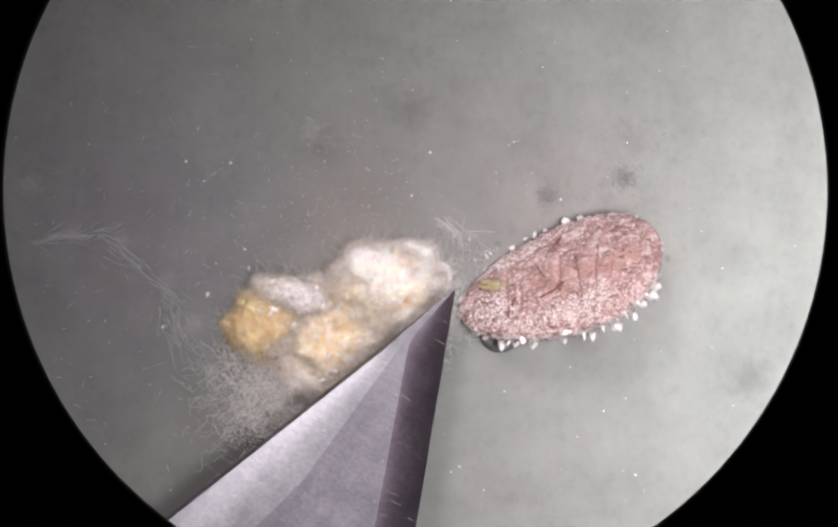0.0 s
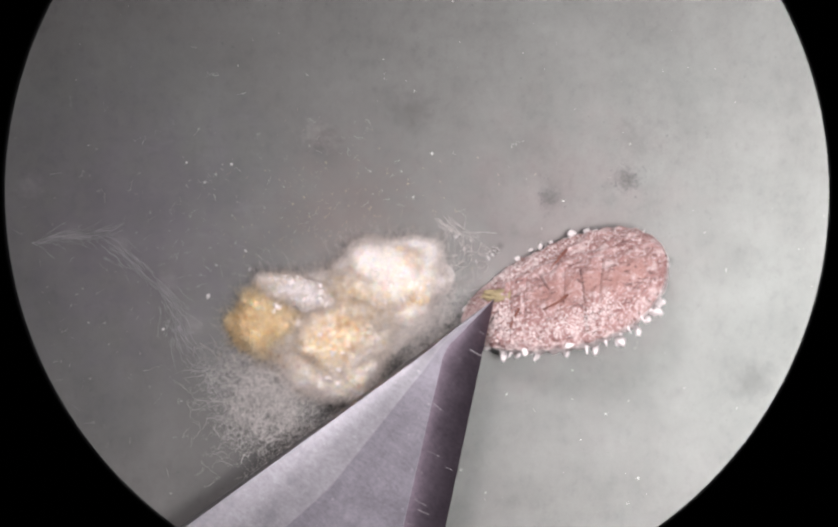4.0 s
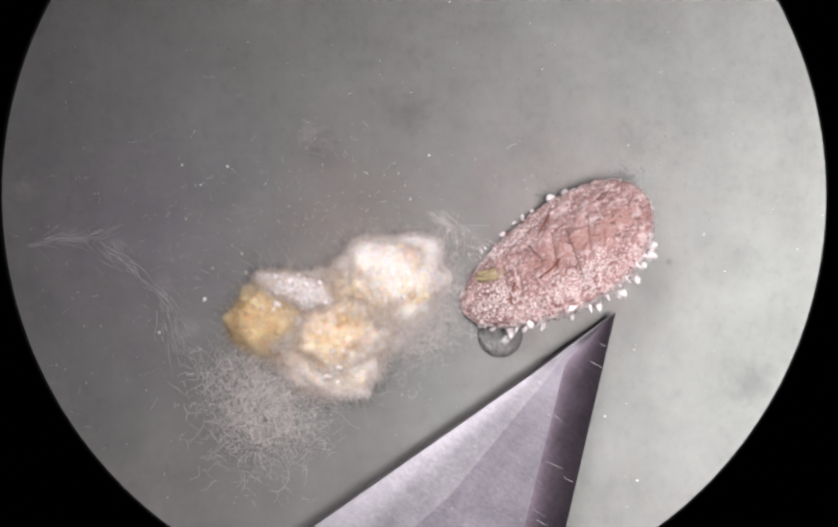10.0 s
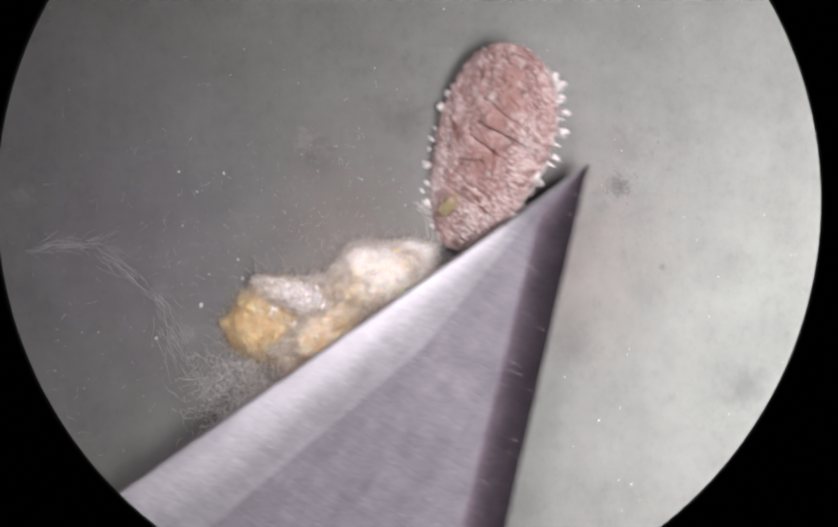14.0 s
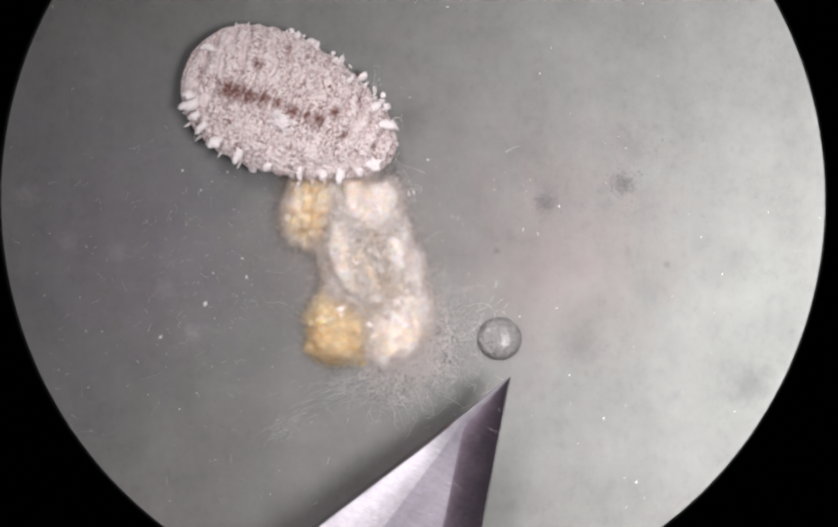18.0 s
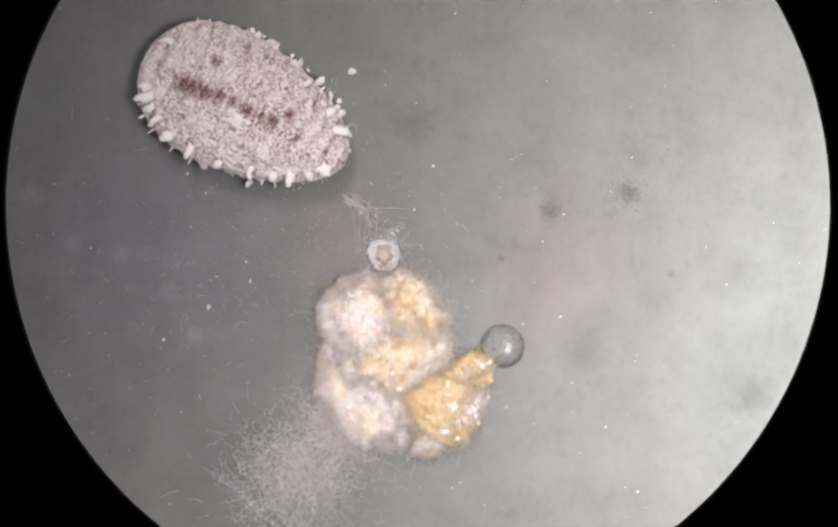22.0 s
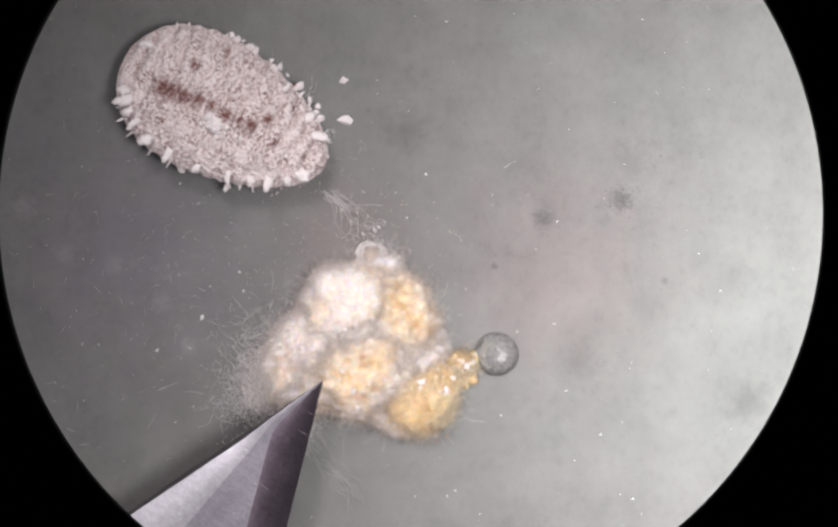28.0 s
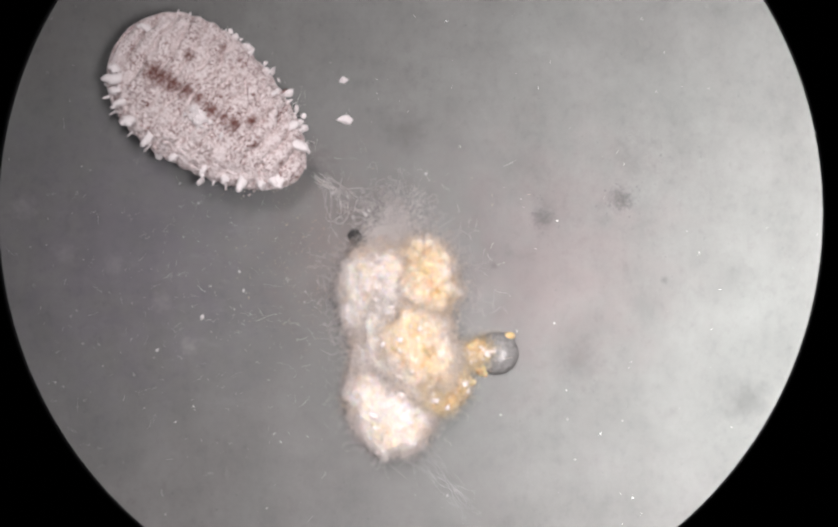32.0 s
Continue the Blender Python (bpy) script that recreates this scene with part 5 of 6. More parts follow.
    walk(peach_wool, [(t, lay(x, y, z, 0, 0, a)) for t, x, y, z, a in [
        (0, -43.1, -14.2, 15, -20),
        (14, -31, 3.9, 15, -20),
        (14.2, -28, 0.9, 15, -20),
        (14.5, -38.5, -20, 14, 33.8),
        (14.8, -69.6, -49.8, 14, 41.6),
        (15.5, -44.9, -41.4, 14, 59.9),
        (16.5, -61, -54.6, 14, 86),
        (16.7, -40.4, -52.3, 14, 129.3),
        (16.85, -0.5, -30.4, 14, 160.8),
        (17, 18.4, -49.5, 14, 190),
        (17.2, 10.9, -33.2, 14, 184),
        (17.4, 11.8, -39.7, 14, 169),
        (17.55, 24.5, -73, 14, 151),
        (17.8, 11.3, -75.9, 14, 162.5),
        (18, -4.4, -53.8, 14, 180),
        (18.3, 5, -32.3, 14, 200),
        (18.5, 7.5, -43, 14, 205),
        (19, 16.9, -17.3, 14, 211),
        (19.4, 11.1, -8.7, 14, 209),
        (19.6, -27.9, -56.7, 14, 175),
        (19.65, 5.07, -7.67, 14, 121.67),
        (19.7, 38.03, 41.37, 14, 68.33),
        (19.75, 71, 90.4, 14, 15),
        (20, 80.1, 59.5, 14, -15),
        (20.15, 75.1, 41.5, 14, -37.5),
        (20.4, 55.7, 18.4, 14, -60),
        (20.6, 59.3, 9.2, 14, -60),
        (21.5, 70.1, 8.7, 14, -60),
        (22.5, 60.5, 24.9, 14, -60),
        (23, 61.9, 23.6, 14, -60),
        (24, 59.8, 23.8, 14, -60),
        (25, 60.7, 23.6, 14, -60),
        (26.4, 81.8, 9.7, 16.7, -70),
        (27.5, 77.7, 9.8, 20, -70),
        (28, 71.9, 9.6, 20, -70),
        (28.5, 74, 9.6, 20, -70),
        (29, 67.2, -0.1, 20, -80),
        (29.5, 67.2, 0.1, 20, -80),
        (30, 66.2, 1.9, 20, -80),
        (30.5, 49.3, -5, 20, -60),
        (31, 19.4, -41.8, 10, -70),
        (31.25, 44.5, -27.1, 10, -70),
        (31.5, 68.4, 19.6, 20, -80),
        (31.75, 69.3, -5.1, 20, -80),
        (32, 37.6, 9.8, 20, -80)]])
    walk(egg_heap, [(t, lay(x, y, z, 0, 0, a)) for t, x, y, z, a in [
        (0, -214.8, -45.2, 0, 10),
        (14, -202.2, -26.2, 0, 10),
        (14.2, -199.2, -29.3, 0, 10),
        (14.5, -145, -164.5, 0, 8.8),
        (14.8, -155.5, -207.4, 0, 16.6),
        (15.5, -77.1, -217.8, 0, 34.9),
        (16.5, -12.4, -227, 0, 61),
        (16.7, 149.3, -119.2, 0, 104.3),
        (16.85, 221, 24, 0, 135.8),
        (17, 186.2, 107, 0, 165),
        (17.2, 193.8, 104.8, 0, 159),
        (17.4, 216.6, 43.7, 0, 144),
        (17.55, 248.3, -58, 0, 126),
        (17.8, 219.8, -18.1, 0, 137.5),
        (18, 188, 71.4, 0, 155),
        (18.3, 142.8, 151.2, 0, 175),
        (18.5, 130.9, 159.6, 0, 180),
        (19, 118.6, 197, 0, 186),
        (19.4, 120.2, 201.9, 0, 184),
        (19.6, 180.4, 56.7, 0, 150),
        (19.75, 165, 64, 0, 120),
        (20, 148.4, -10.3, 0, 90),
        (20.15, 144.1, -76.1, 0, 15),
        (20.4, 104.1, -149.8, 0, -60),
        (20.6, 107.7, -159, 0, -60),
        (21.5, 118.9, -159.4, 0, -60),
        (22.5, 111.2, -142.4, 0, -60),
        (23, 112.2, -143.8, 0, -60),
        (24, 110.3, -143.7, 0, -60),
        (25, 110.6, -144, 0, -60),
        (25.7, 109.7, -143.9, 2.25, -15),
        (26.4, 108.8, -143.8, 4.5, 30),
        (27.5, 104.8, -143.6, 10, 30),
        (28, 98.5, -143.9, 10, 30),
        (28.5, 100.6, -144.2, 10, 30),
        (29, 34.5, -163.9, 10, 30),
        (29.5, 34.7, -163.7, 10, 30),
        (30, 33.5, -162, 10, 30),
        (30.5, 9.2, -114, 10, 10),
        (31, -24.1, -76.2, 30, -60),
        (31.25, 0.8, -61.4, 30, -60),
        (31.5, 67.8, -153.8, 10, -60),
        (31.75, 68.8, -178.5, 10, -60),
        (32, 37.3, -163.5, 10, -60)]])
    walk(egg_arm, [(t, lay(x, y, z, 0, 0, a)) for t, x, y, z, a in [
        (0, -130, -90.1, 0, -30),
        (14, -117.9, -71.3, 0, -30),
        (14.2, -114.9, -74.4, 0, -30),
        (14.5, -161.7, -226.9, 0, -56.2),
        (14.8, -163.5, -271.5, 0, -48.4),
        (15.5, -64.7, -281.2, 0, -30.1),
        (16.5, 26.6, -278.5, 0, -4),
        (16.7, 188.6, -126.2, 0, 39.3),
        (16.85, 247.5, 39.9, 0, 70.8),
        (17, 201.6, 134.1, 0, 100),
        (17.2, 212, 130, 0, 94),
        (17.4, 239.8, 62.7, 0, 79),
        (17.55, 276.7, -47, 0, 61),
        (17.8, 244.5, -2.2, 0, 72.5),
        (18, 207.9, 95.3, 0, 90),
        (18.3, 153.3, 180.5, 0, 110),
        (18.5, 164, 168.5, 0, 115),
        (19, 150.6, 209.3, 0, 121),
        (19.4, 152.6, 213, 0, 119),
        (19.6, 213.4, 47.8, 0, 85),
        (19.68, 209.1, 70.1, 0, 42.5),
        (19.75, 204.8, 92.4, 0, 0),
        (20, 197, -5.6, 0, -30),
        (20.15, 185.3, -43.3, 0, -2.5),
        (20.4, 156.1, -87.7, 0, 25),
        (20.6, 159.8, -96.8, 0, 25),
        (21.5, 170.8, -97.1, 0, 25),
        (22.5, 162.3, -79.6, 0, 25),
        (23, 163.5, -81.1, 0, 25),
        (24, 161.5, -80.9, 0, 25),
        (25, 162, -81.4, 0, 25),
        (26.4, 165.2, -95.3, 0, 25),
        (27.5, 161.2, -95.1, 0, 25),
        (28, 155.1, -95.6, 0, 25),
        (28.5, 157.2, -95.8, 0, 25),
        (29, 126.8, -117.4, 0, 25),
        (29.5, 127, -117, 0, 25),
        (30, 125.9, -115.4, 0, 25),
        (30.5, 110.3, -137.2, 0, -10),
        (31, 55, -126.3, 0, -60),
        (31.25, 80, -111.5, 0, -60),
        (31.38, 113.7, -118, 0, -20),
        (31.5, 147.4, -124.5, 0, 20),
        (31.75, 148.3, -149.1, 0, 20),
        (32, 116.7, -134.1, 0, 20)]])
    walk(crust_band, [(t, lay(x, y, z, 0, 0, a)) for t, x, y, z, a in [
        (0, -156.3, 7.8, 30, -16),
        (14, -143.7, 26.3, 30, -16),
        (14.2, -140.7, 23.3, 30, -16),
        (14.5, -109.6, -89.6, 8, 17.8),
        (14.8, -130.5, -128.4, 7.79, 25.6),
        (15.5, -78.2, -135.1, 7.31, 43.9),
        (16.5, -49.7, -153.3, 6.62, 70),
        (16.7, 75.5, -81.2, 6.48, 130.7),
        (16.85, 137.1, 23.5, 6.38, 170.8),
        (17, 112.8, 65.4, 6.28, 200),
        (17.2, 116.6, 71.2, 6.14, 194),
        (17.4, 136.2, 31.4, 6, 179),
        (17.55, 167, -44.1, 5.9, 161),
        (17.8, 140.3, -20.9, 5.72, 172.5),
        (18, 108.4, 43.1, 5.59, 190),
        (18.3, 77.8, 97.4, 5.38, 210),
        (18.5, 74.3, 89.8, 5.24, 215),
        (19, 69.6, 121.7, 4.9, 221),
        (19.4, 68.5, 128.3, 4.62, 219),
        (19.6, 96.4, 24.6, 4.48, 185),
        (19.75, 233.3, 23.8, 4.38, 120),
        (20, 187.4, -79.3, 4.21, 90),
        (20.15, 169.9, -128.2, 4.1, 65),
        (20.4, 127.6, -184.6, 4, 40),
        (20.6, 131.3, -193.8, 4, 40),
        (21.5, 142.6, -194.1, 4, 40),
        (22.5, 135.2, -176.9, 4, 40),
        (23, 136.1, -178.3, 4, 40),
        (24, 134.2, -178.2, 4, 40),
        (25, 134.5, -178.6, 4, 40),
        (26.4, 59.3, -178.6, 4, -20),
        (27.5, 55.4, -178.5, 4, -20),
        (28, 49, -178.7, 4, -20),
        (28.5, 50.9, -178.9, 4, -20),
        (29, 4.7, -164, 4, 0),
        (29.5, 4.8, -163.8, 4, 0),
        (30, 3.7, -162.1, 4, 0),
        (30.5, -55.5, -138.7, 4, 0),
        (31, -48.3, -138.7, 4, 20),
        (31.25, -23.2, -123.8, 4, 20),
        (31.38, -32.1, -118.8, 4, -30),
        (31.5, -41, -113.8, 4, -80),
        (31.75, -40, -138.6, 4, -80),
        (32, -71.7, -123.8, 4, -80)]])
    walk(fluff, [(t, lay(x, y, z, 0, 0, a)) for t, x, y, z, a in [
        (0, 74.5, -40.1, 8, 60),
        (14, 86, -22.5, 8, 60),
        (14.2, 89, -25.5, 8, 60),
        (14.35, -7.6, -152.35, 8, 3.9),
        (14.5, -104.2, -279.2, 8, -52.2),
        (14.8, -99.4, -315.5, 8, -44.4),
        (15.5, 9.9, -303, 8, -26.1),
        (16.5, 103.1, -265.3, 8, 0),
        (16.7, 241.8, -63.1, 8, 24),
        (16.85, 264.5, 124.8, 8, 45.8),
        (17, 174.9, 217, 8, 75),
        (17.2, 194.1, 215.2, 8, 69),
        (17.4, 244.2, 146.6, 8, 54),
        (17.55, 307.6, 32.4, 8, 36),
        (17.8, 258.2, 78.9, 8, 47.5),
        (18, 196, 181.7, 8, 65),
        (18.3, 112.6, 257.6, 8, 85),
        (18.5, 55.6, 221.7, 8, 70),
        (19, 37.3, 250.9, 8, 76),
        (19.4, 40.8, 258.6, 8, 74),
        (19.6, 146.2, 148.2, 8, 40),
        (19.75, 248.2, -48.3, 8, 30),
        (20, 164.3, -149.2, 8, 0),
        (20.15, 55.8, -185.9, 8, -15),
        (20.4, -67.8, -188, 8, -30),
        (20.6, -64.2, -197.3, 8, -30),
        (21.5, -52.9, -198.1, 8, -30),
        (22.5, -60, -183, 8, -30),
        (23, -59.1, -184, 8, -30),
        (24, -61, -184, 8, -30),
        (25, -60.8, -183.9, 8, -30),
        (26.4, -158.6, -109.5, 8, 30),
        (27.5, -162.6, -109.7, 8, 30),
        (28, -168.8, -109.1, 8, 30),
        (28.5, -167.1, -109.1, 8, 30),
        (29, -169, -20, 8, 30),
        (29.5, -169.1, -20, 8, 30),
        (30, -170.2, -18.1, 8, 30),
        (30.5, -174.3, -39.1, 8, 20),
        (31, -87.9, -138.5, 8, 40),
        (31.25, -62.9, -123.7, 8, 40),
        (31.5, 4.4, 94.1, 8, 80),
        (31.75, 5.1, 69.4, 8, 80),
        (32, -26.7, 84.3, 8, 80)]])
    walk(wool_bed, [(t, lay(x, y, z, 0, 0, a)) for t, x, y, z, a in [
        (0, -75.2, -40.2, 0, 14),
        (14, -63, -21.9, 0, 14),
        (14.2, -60.1, -24.9, 0, 14),
        (14.35, -46.4, -82.15, 5, -56.6),
        (14.5, -32.7, -139.4, 10, -127.2),
        (14.8, -47.6, -167.3, 10, -119.3),
        (15.5, 12.7, -146, 10, -101.1),
        (16.5, 36.7, -123.2, 10, -75),
        (16.7, 89.6, -23.1, 10, -16.3),
        (16.85, 105.3, 70.6, 10, 22.8),
        (17, 61.7, 91.2, 10, 52),
        (17.2, 68.5, 102.1, 10, 46),
        (17.4, 99, 72.1, 10, 31),
        (17.55, 144.1, 7, 10, 13),
        (17.8, 108.7, 22.9, 10, 24.5),
        (18, 62.5, 77.4, 10, 42),
        (18.3, 23, 113.9, 10, 62),
        (18.5, 14.1, 105.5, 10, 67),
        (19, 8.1, 131.1, 10, 73),
        (19.4, 7.4, 139.9, 10, 71),
        (19.6, 52.2, 68.5, 10, 37),
        (19.75, 115.5, -10.4, 0, 2),
        (20, 68.3, -50, 0, -28),
        (20.15, 35.5, -64.3, 0, -50),
        (20.4, -10.5, -76.5, 0, -72),
        (20.6, -6.9, -85.8, 0, -72),
        (21.5, 4.1, -86.4, 0, -72),
        (22.5, -4.4, -70.8, 0, -72),
        (23, -3.2, -72, 0, -72),
        (24, -5.2, -71.9, 0, -72),
        (25, -4.6, -71.9, 0, -72),
        (25.7, 0.05, -75.75, 2.7, -26),
        (26.4, 4.7, -79.6, 5.4, 20),
        (27.5, 0.7, -79.5, 12, 20),
        (28, -5.4, -79.5, 12, 20),
        (28.5, -3.4, -79.5, 12, 20),
        (29, -20.1, -69.6, 12, -50),
        (29.5, -20.1, -69.4, 12, -50),
        (30, -21.2, -67.6, 12, -50),
        (30.5, -30.3, -69.3, 12, -10),
        (31, -16.3, -58.6, 6, -65),
        (31.25, 8.7, -43.8, 6, -65),
        (31.5, 20.5, -94.2, 8, -80),
        (31.75, 21.5, -118.9, 8, -80),
        (32, -10.1, -104, 8, -80)]])
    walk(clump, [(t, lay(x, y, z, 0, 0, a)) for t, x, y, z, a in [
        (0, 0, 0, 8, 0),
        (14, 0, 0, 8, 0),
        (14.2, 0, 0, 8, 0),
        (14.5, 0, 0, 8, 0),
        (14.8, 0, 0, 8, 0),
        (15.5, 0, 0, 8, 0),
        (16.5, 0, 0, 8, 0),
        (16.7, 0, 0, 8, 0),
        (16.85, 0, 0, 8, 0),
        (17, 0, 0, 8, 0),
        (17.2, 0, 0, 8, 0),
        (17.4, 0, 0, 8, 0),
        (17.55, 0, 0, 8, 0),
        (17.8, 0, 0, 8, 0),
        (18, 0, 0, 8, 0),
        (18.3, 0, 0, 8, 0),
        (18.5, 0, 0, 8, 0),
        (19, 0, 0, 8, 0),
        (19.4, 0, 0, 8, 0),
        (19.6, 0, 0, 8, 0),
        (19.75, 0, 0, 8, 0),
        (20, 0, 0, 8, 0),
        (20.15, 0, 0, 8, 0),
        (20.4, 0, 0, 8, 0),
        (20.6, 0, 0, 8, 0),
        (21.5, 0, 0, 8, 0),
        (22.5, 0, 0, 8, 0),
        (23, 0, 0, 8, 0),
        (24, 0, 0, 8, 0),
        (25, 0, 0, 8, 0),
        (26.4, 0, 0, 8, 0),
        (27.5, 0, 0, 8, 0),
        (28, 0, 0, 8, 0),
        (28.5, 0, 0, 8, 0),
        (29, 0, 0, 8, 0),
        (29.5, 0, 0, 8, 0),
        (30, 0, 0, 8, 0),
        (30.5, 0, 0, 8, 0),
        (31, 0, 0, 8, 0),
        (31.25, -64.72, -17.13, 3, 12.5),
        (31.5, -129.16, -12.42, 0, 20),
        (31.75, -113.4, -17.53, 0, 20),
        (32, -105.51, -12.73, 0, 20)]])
    walk(tuft, [(t, lay(x, y, z, 0, 0, a)) for t, x, y, z, a in [
        (0, -215, -172, 0, 0),
        (14, -215, -172, 0, 0),
        (14.2, -215, -172, 0, 0),
        (14.5, -110.94, -289.27, 0, 7.83),
        (14.8, -79.77, -268.26, 0, 15.65),
        (15.5, -24.69, -301.57, 0, 33.91),
        (16.5, 87.41, -271.73, 0, 80),
        (16.7, 187.49, -100.23, 0, 144),
        (16.85, 223.76, 111.47, 0, 192),
        (17, 181.69, 212.99, 0, 220),
        (17.2, 192.74, 206.38, 0, 218),
        (17.4, 287.81, 39.21, 0, 196),
        (17.55, 304.05, -26.47, 0, 194.5),
        (17.8, 190.43, 149.69, 0, 212),
        (18, 179.93, 186.67, 0, 210),
        (18.3, 130.38, 193.22, 0, 230),
        (18.5, 63.23, 190.31, 0, 240),
        (19, 54.13, 216.17, 0, 240),
        (19.4, 75.71, 199.63, 0, 240),
        (19.6, 217.02, -10.83, 0, 215),
        (19.75, 232.15, -33.49, 0, 180),
        (20, 148.68, -122.2, 0, 150),
        (20.15, -13.04, -146.15, 0, 140),
        (20.4, -110.22, -216.36, 0, 125),
        (20.6, -143.17, -285.4, 0, 125),
        (21.5, -141.49, -288.57, 0, 125),
        (22.5, -139.25, -282.34, 0, 125),
        (23, -129.79, -276.53, 0, 125),
        (24, -109.18, -262.16, 0, 125),
        (25, -96.14, -261.74, 0, 125),
        (26.4, -147.6, -182.58, 0, 125),
        (27.5, -190.77, -84.16, 0, 125),
        (28, -123.34, -88.63, 0, 125),
        (28.5, -202.59, -39.22, 0, 125),
        (29, -128.53, 9.91, 0, 125),
        (29.5, -108.84, 39.42, 0, 125),
        (30, -114.67, 11.79, 0, 125),
        (30.5, -277.14, 30.43, 0, 125),
        (31, -113.36, 44.62, 0, 125),
        (31.25, -128.19, 20.1, 0, 125),
        (31.5, -25.74, -24.57, 0, 125),
        (31.75, -19.81, -29.55, 0, 125),
        (32, -16.82, -24.64, 0, 125)]])
    walk(bead, [(t, lay(x, y, z, 0, 0, a)) for t, x, y, z, a in [
        (0, 34, -26.5, 0, 0),
        (14.2, 33.53, -25.53, 0, 0),
        (15.2, -151.77, 182.37, 0, 0),
        (16.5, -119.49, 202.05, 0, 0),
        (17, -84, 192.47, 0, 0),
        (17.5, -93.81, 189.35, 0, 0),
        (18, -113.73, 208.21, 0, 0),
        (18.5, -40.56, 166.26, 0, 0),
        (19, -31.54, 160.84, 0, 0),
        (19.5, -35.3, 156.17, 0, 0),
        (19.7, -42.96, 8.96, 0, 40),
        (20, -25.62, -26.2, 0, 60),
        (20.3, -50.7, 27.96, 0, 90),
        (21, -65.42, 35.79, 0, 90),
        (22, -69.94, 41.42, 0, 90),
        (25, -75.85, 43.56, 0, 90),
        (27.5, -84.07, 53.85, 0, 90),
        (29, -69.79, 72.96, 0, 80),
        (29.5, -79.69, 90.89, 0, 80),
        (30, -65.24, 62.38, 0, 80),
        (30.5, -125.4, 116.54, 0, 60),
        (31, -74.4, 96.2, 0, 80),
        (31.5, 18.54, 82.8, 0, 40),
        (32, -60.27, 79.87, 0, 40)]])
    walk(strand, [(t, lay(x, y, z, 0, 0, a)) for t, x, y, z, a in [
        (0, 84, 43.5, 0, 0),
        (14, 57.49, 91.25, 0, 0),
        (14.6, -81, 123.29, 0, 0),
        (16.5, -59.95, 159.98, 0, -20),
        (17, -24.56, 175.15, 0, -20),
        (18, -44.22, 187.81, 0, -20),
        (18.5, -47.42, 181.24, 0, 0),
        (19.4, -42.13, 178.04, 0, 0),
        (19.7, -77.36, 58.94, 0, -10),
        (20, -56.69, 68.52, 0, 0),
        (20.4, -78.58, 97.55, 0, 0),
        (21, -91.97, 111.61, 0, 0),
        (22.5, -97.04, 112.61, 0, 0),
        (25, -112.81, 120.04, 0, 0),
        (27.5, -118.97, 128.16, 0, 0),
        (29, -109.62, 144.69, 0, 0),
        (30, -115.08, 142.03, 0, 0),
        (30.5, -135.26, 161.46, 0, 0),
        (31, -128.96, 150.97, 0, 0),
        (31.5, -90.53, 152.79, 0, -5),
        (32, -134.69, 164.52, 0, 0)]])
    walk(wisp_a, [(t, lay(x, y, z, 0, 0, a)) for t, x, y, z, a in [
        (0, -659, 48.5, 0, 0),
        (14.2, -656.81, 53.12, 0, 0),
        (15, -620.44, -44.71, 0, 30),
        (15.8, -443.08, -136.06, 0, 60),
        (16.5, -394.7, -127.21, 0, 90),
        (17, -17.47, -202.24, 0, 120),
        (17.55, -256.3, -176.16, 0, 120),
        (18.5, 114.37, -183.07, 0, 150),
        (19.5, 118.98, -191.01, 0, 150),
        (20, 49.3, -359.93, 0, 200),
        (20.4, -221.11, -339.03, 0, 150),
        (21, -318.56, -435.12, 0, 130),
        (22.5, -302.34, -411.06, 0, 130),
        (23.2, -222.77, -399.32, 0, 130),
        (25, -149.52, -367.28, 0, 110),
        (27.5, -232.07, -254.01, 0, 60),
        (28.5, -254.32, -202.5, 0, 60),
        (30.5, -445.03, -42.23, 0, 20),
        (31, -174.15, -82.52, 0, 30),
        (31.5, 7.48, -220.32, 0, 60),
        (32, -31.02, -243.31, 0, 60)]])
    walk(wisp_b, [(t, lay(x, y, z, 0, 0, a)) for t, x, y, z, a in [
        (0, -514, -36.5, 0, 0),
        (14.2, -512.67, -35.19, 0, 0),
        (15, -550.85, -84.82, 0, -20),
        (15.8, -433.08, -126.14, 0, -40),
        (16.5, -414.51, -107.21, 0, -60),
        (17, -22.32, -187.31, 0, -90),
        (17.55, -216.55, -186.41, 0, -90),
        (18.5, 144.48, -143.46, 0, -100),
        (19.5, 159.06, -151.57, 0, -100),
        (20, 69.43, -330.25, 0, -100),
        (20.4, -161.36, -329.53, 0, -60),
        (21, -228.65, -375.78, 0, -30),
        (22.5, -223.04, -370.73, 0, -30),
        (23.2, -183.21, -359.4, 0, -30),
        (25, -159.51, -347.41, 0, -10),
        (27.5, -252.03, -204.46, 0, 0),
        (28.5, -294.05, -142.71, 0, 0),
        (30.5, -474.7, 57.6, 0, 10),
        (31, -164.02, 16.86, 0, 10),
        (31.5, -12.18, -160.61, 0, 0),
        (32, -55.8, -203.49, 0, 0)]])
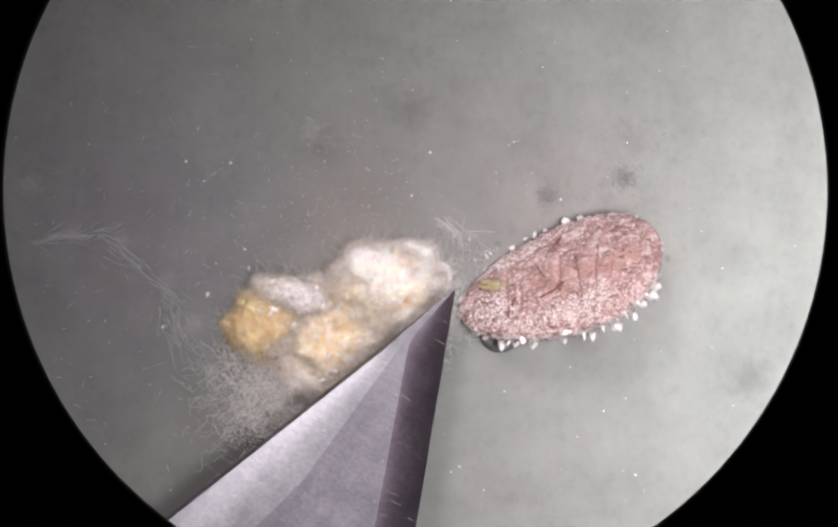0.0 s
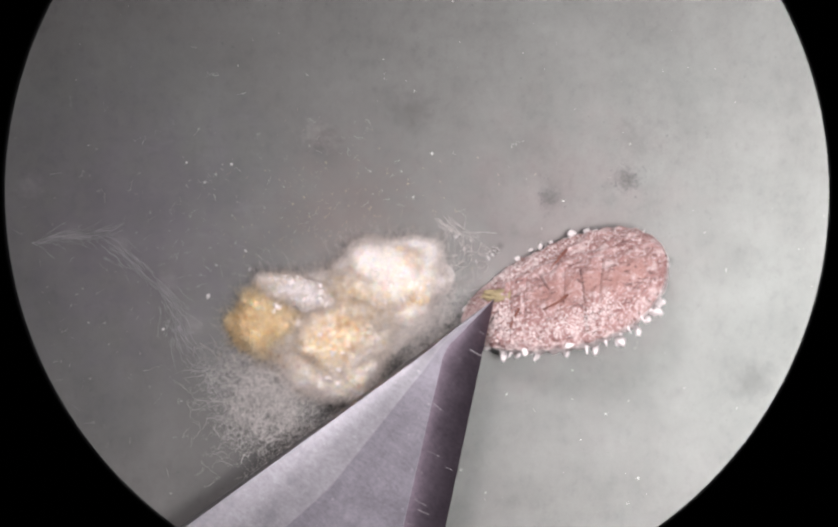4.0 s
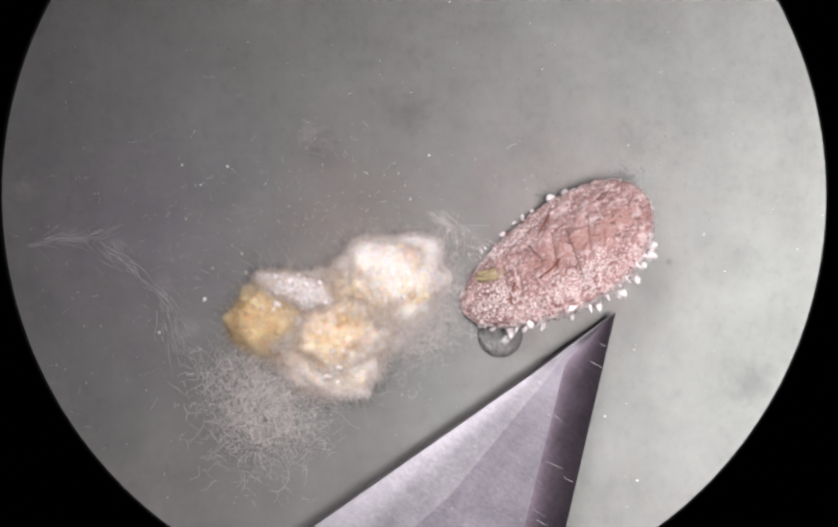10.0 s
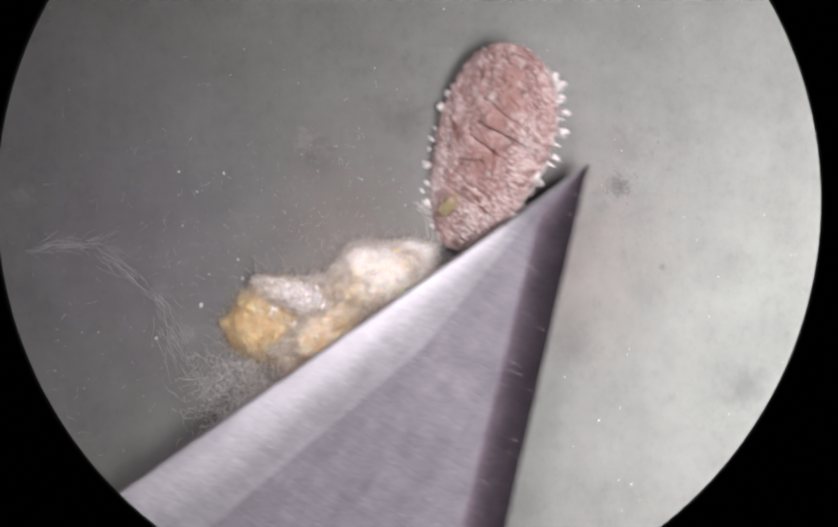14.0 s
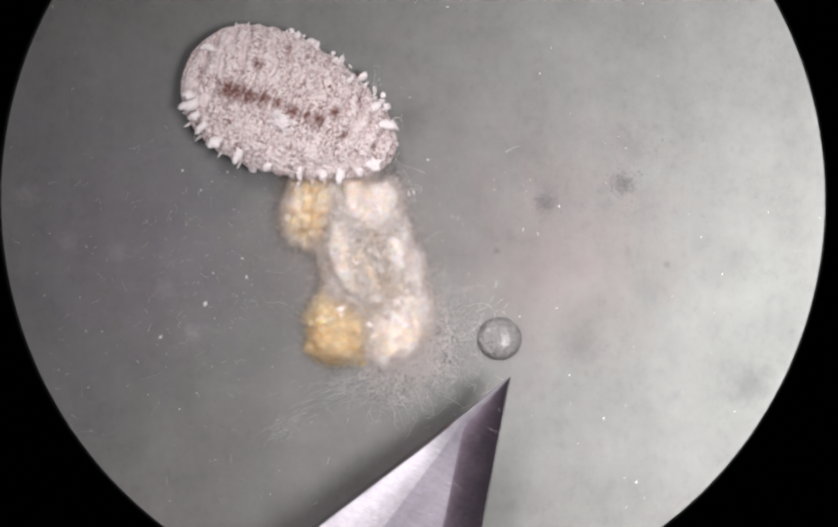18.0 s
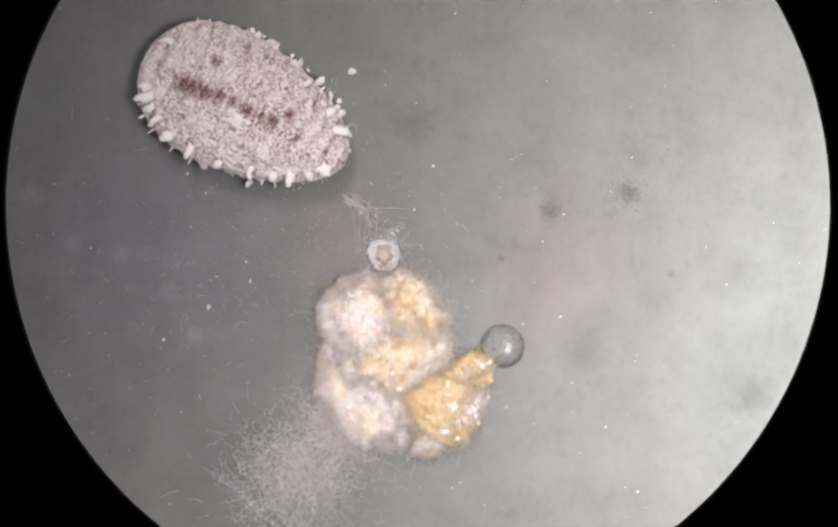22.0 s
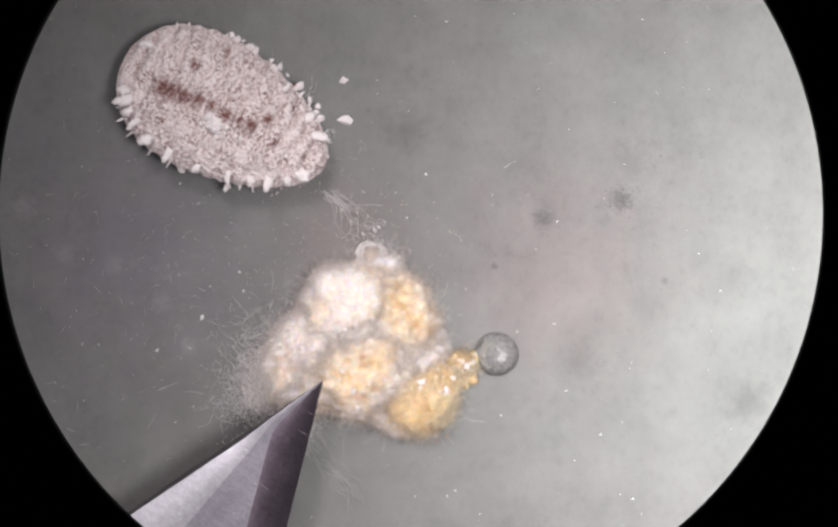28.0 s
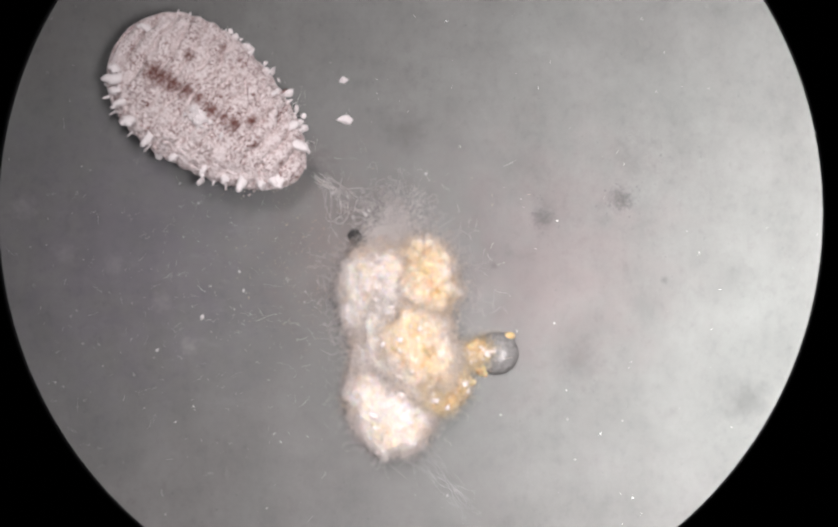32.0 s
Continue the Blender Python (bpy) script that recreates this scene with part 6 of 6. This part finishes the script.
    walk(dark_a, [(t, lay(x, y, z, 0, 0, a)) for t, x, y, z, a in [
        (0, -69, -76.5, 0, 0),
        (14.2, -69.33, -74.93, 0, 0),
        (14.5, -340.1, 59.57, 0, 0),
        (14.8, -290.76, 93.84, 0, 0),
        (15.5, -252.25, 112.57, 0, 0),
        (16.5, -176.61, 115.7, 0, 0),
        (17, -126.39, 101.44, 0, 0),
        (18, -134.39, 103.87, 0, 0),
        (18.5, 6.58, 71.41, 0, 0),
        (19.4, 21.61, 68.17, 0, 0),
        (19.7, -4.31, -130.54, 0, 0),
        (20, -3.77, -155.65, 0, 0),
        (20.6, -78.97, -82.92, 0, 0),
        (22.5, -82.74, -86.25, 0, 0),
        (25, -82.52, -88.71, 0, 0),
        (28, -90.32, -63.42, 0, 0),
        (29.5, -79.6, 21.13, 0, 0),
        (30, -58.23, -2.35, 0, 0),
        (30.5, -175.43, 56.82, 0, 0),
        (31, -74.52, 36.56, 0, 0),
        (31.25, -115.4, 87.3, 0, 0),
        (31.5, -113.62, 91.24, 0, 0),
        (32, -110.95, 91.89, 0, 0)]])
    walk(dark_b, [(t, lay(x, y, z, 0, 0, a)) for t, x, y, z, a in [
        (0, -84, -96.5, 0, 0),
        (14.2, -82.34, -86.83, 0, 0),
        (14.5, -340.1, 59.57, 0, 0),
        (14.8, -290.76, 93.84, 0, 0),
        (15.5, -262.25, 102.65, 0, 0),
        (16.5, -184.62, 105.78, 0, 0),
        (17, -119.59, 81.53, 0, 0),
        (18, -124.58, 83.9, 0, 0),
        (18.5, 16.4, 51.44, 0, 0),
        (19.4, 31.4, 48.21, 0, 0),
        (19.7, 5.48, -150.5, 0, 0),
        (20, 6.01, -175.62, 0, 0),
        (20.6, -69.16, -102.88, 0, 0),
        (22.5, -72.65, -106.08, 0, 0),
        (25, -72.53, -108.57, 0, 0),
        (28, -80.4, -83.3, 0, 0),
        (29.5, -69.61, 1.22, 0, 0),
        (30, -50.25, -22.26, 0, 0),
        (30.5, -165.51, 36.84, 0, 0),
        (31, -69.57, 26.61, 0, 0),
        (31.25, -70.77, 51.39, 0, 0),
        (31.5, -71.02, 55.3, 0, 0),
        (32, -45.47, 15.22, 0, 0)]])
    walk(flake_a, [(t, lay(x, y, z, 0, 0, a)) for t, x, y, z, a in [
        (0, 237.6, -34.5, 0, 0),
        (1, 239.22, -34.44, 0, 0),
        (2, 239.5, -33.76, 0, 0),
        (3, 236.82, -31.81, 0, 0),
        (3.4, 239.01, -36.75, 0, 0),
        (3.6, 241.42, -57.15, 0, 0),
        (5.5, 235.27, -29.93, 0, 0),
        (6, 239.31, -32.82, 0, 0),
        (7, 251.3, -37.04, 0, 0),
        (7.6, 248.28, -34.69, 0, 0),
        (8, 224.76, 15.89, 0, 0),
        (8.5, 230.38, 19.39, 0, 0),
        (9, 231.1, 17.78, 0, 0),
        (10, 230.9, 14.87, 0, 0),
        (10.4, 230.36, 16.84, 0, 0),
        (11, 214.95, 81.08, 0, 0),
        (11.5, 211.79, 76.07, 0, 0),
        (12, 210.9, 74.06, 0, 0),
        (12.5, 199.47, 86.3, 0, 0),
        (12.8, 185.55, 136.5, 0, 0),
        (13, 176.27, 171.64, 0, 0),
        (13.6, 179.12, 173.01, 0, 0),
        (13.9, 146.12, 210.52, 0, 0),
        (14, 128.57, 230.38, 0, 0),
        (14.1, 58.96, 275.96, 0, 0),
        (14.2, 28.79, 319.32, 0, 0),
        (14.3, -13.06, 361.71, 0, 0),
        (14.36, -72.07, 392.06, 0, 0),
        (14.42, -130.21, 412.42, 0, 0),
        (14.5, -170.72, 328.11, 0, 0),
        (15, -207.48, 322.45, 0, 0),
        (16, -202.06, 320.79, 0, 0),
        (16.5, -195.41, 313.61, 0, 0),
        (17, -173.77, 309.88, 0, 0),
        (17.5, -188.34, 299.03, 0, 0),
        (18, -208.12, 304.04, 0, 0),
        (18.5, -214.69, 289.72, 0, 0),
        (19, -225.26, 304.02, 0, 0),
        (19.75, -132.29, 383.5, 0, 20),
        (32, -132.29, 383.5, 0, 20)]])
    walk(flake_b, [(t, lay(x, y, z, 0, 0, a)) for t, x, y, z, a in [
        (0, 237.6, -34.5, 0, 0),
        (1, 239.22, -34.44, 0, 0),
        (2, 239.5, -33.76, 0, 0),
        (3, 236.82, -31.81, 0, 0),
        (3.4, 239.01, -36.75, 0, 0),
        (3.6, 241.42, -57.15, 0, 0),
        (5.5, 235.27, -29.93, 0, 0),
        (6, 239.31, -32.82, 0, 0),
        (7, 251.3, -37.04, 0, 0),
        (7.6, 248.28, -34.69, 0, 0),
        (8, 224.76, 15.89, 0, 0),
        (8.5, 230.38, 19.39, 0, 0),
        (9, 231.1, 17.78, 0, 0),
        (10, 230.9, 14.87, 0, 0),
        (10.4, 230.36, 16.84, 0, 0),
        (11, 214.95, 81.08, 0, 0),
        (11.5, 211.79, 76.07, 0, 0),
        (12, 210.9, 74.06, 0, 0),
        (12.5, 199.47, 86.3, 0, 0),
        (12.8, 185.55, 136.5, 0, 0),
        (13, 176.27, 171.64, 0, 0),
        (13.6, 179.12, 173.01, 0, 0),
        (13.9, 146.12, 210.52, 0, 0),
        (14, 128.57, 230.38, 0, 0),
        (14.1, 58.96, 275.96, 0, 0),
        (14.2, 28.79, 319.32, 0, 0),
        (14.3, -13.06, 361.71, 0, 0),
        (14.36, -72.07, 392.06, 0, 0),
        (14.42, -130.21, 412.42, 0, 0),
        (14.5, -170.72, 328.11, 0, 0),
        (15, -207.48, 322.45, 0, 0),
        (16, -202.06, 320.79, 0, 0),
        (16.5, -195.41, 313.61, 0, 0),
        (17, -173.77, 309.88, 0, 0),
        (17.5, -188.34, 299.03, 0, 0),
        (18, -208.12, 304.04, 0, 0),
        (18.5, -214.69, 289.72, 0, 0),
        (19, -225.26, 304.02, 0, 0),
        (19.5, -230.92, 297.08, 0, 0),
        (20, -242.34, 263.01, 0, 0),
        (20.5, -270.03, 291.77, 0, 0),
        (21, -281.25, 305.06, 0, 0),
        (21.5, -292.28, 314.21, 0, 0),
        (22, -295.48, 313.89, 0, 0),
        (22.75, -127.15, 308.94, 0, 20),
        (32, -127.15, 308.94, 0, 20)]])


motions()
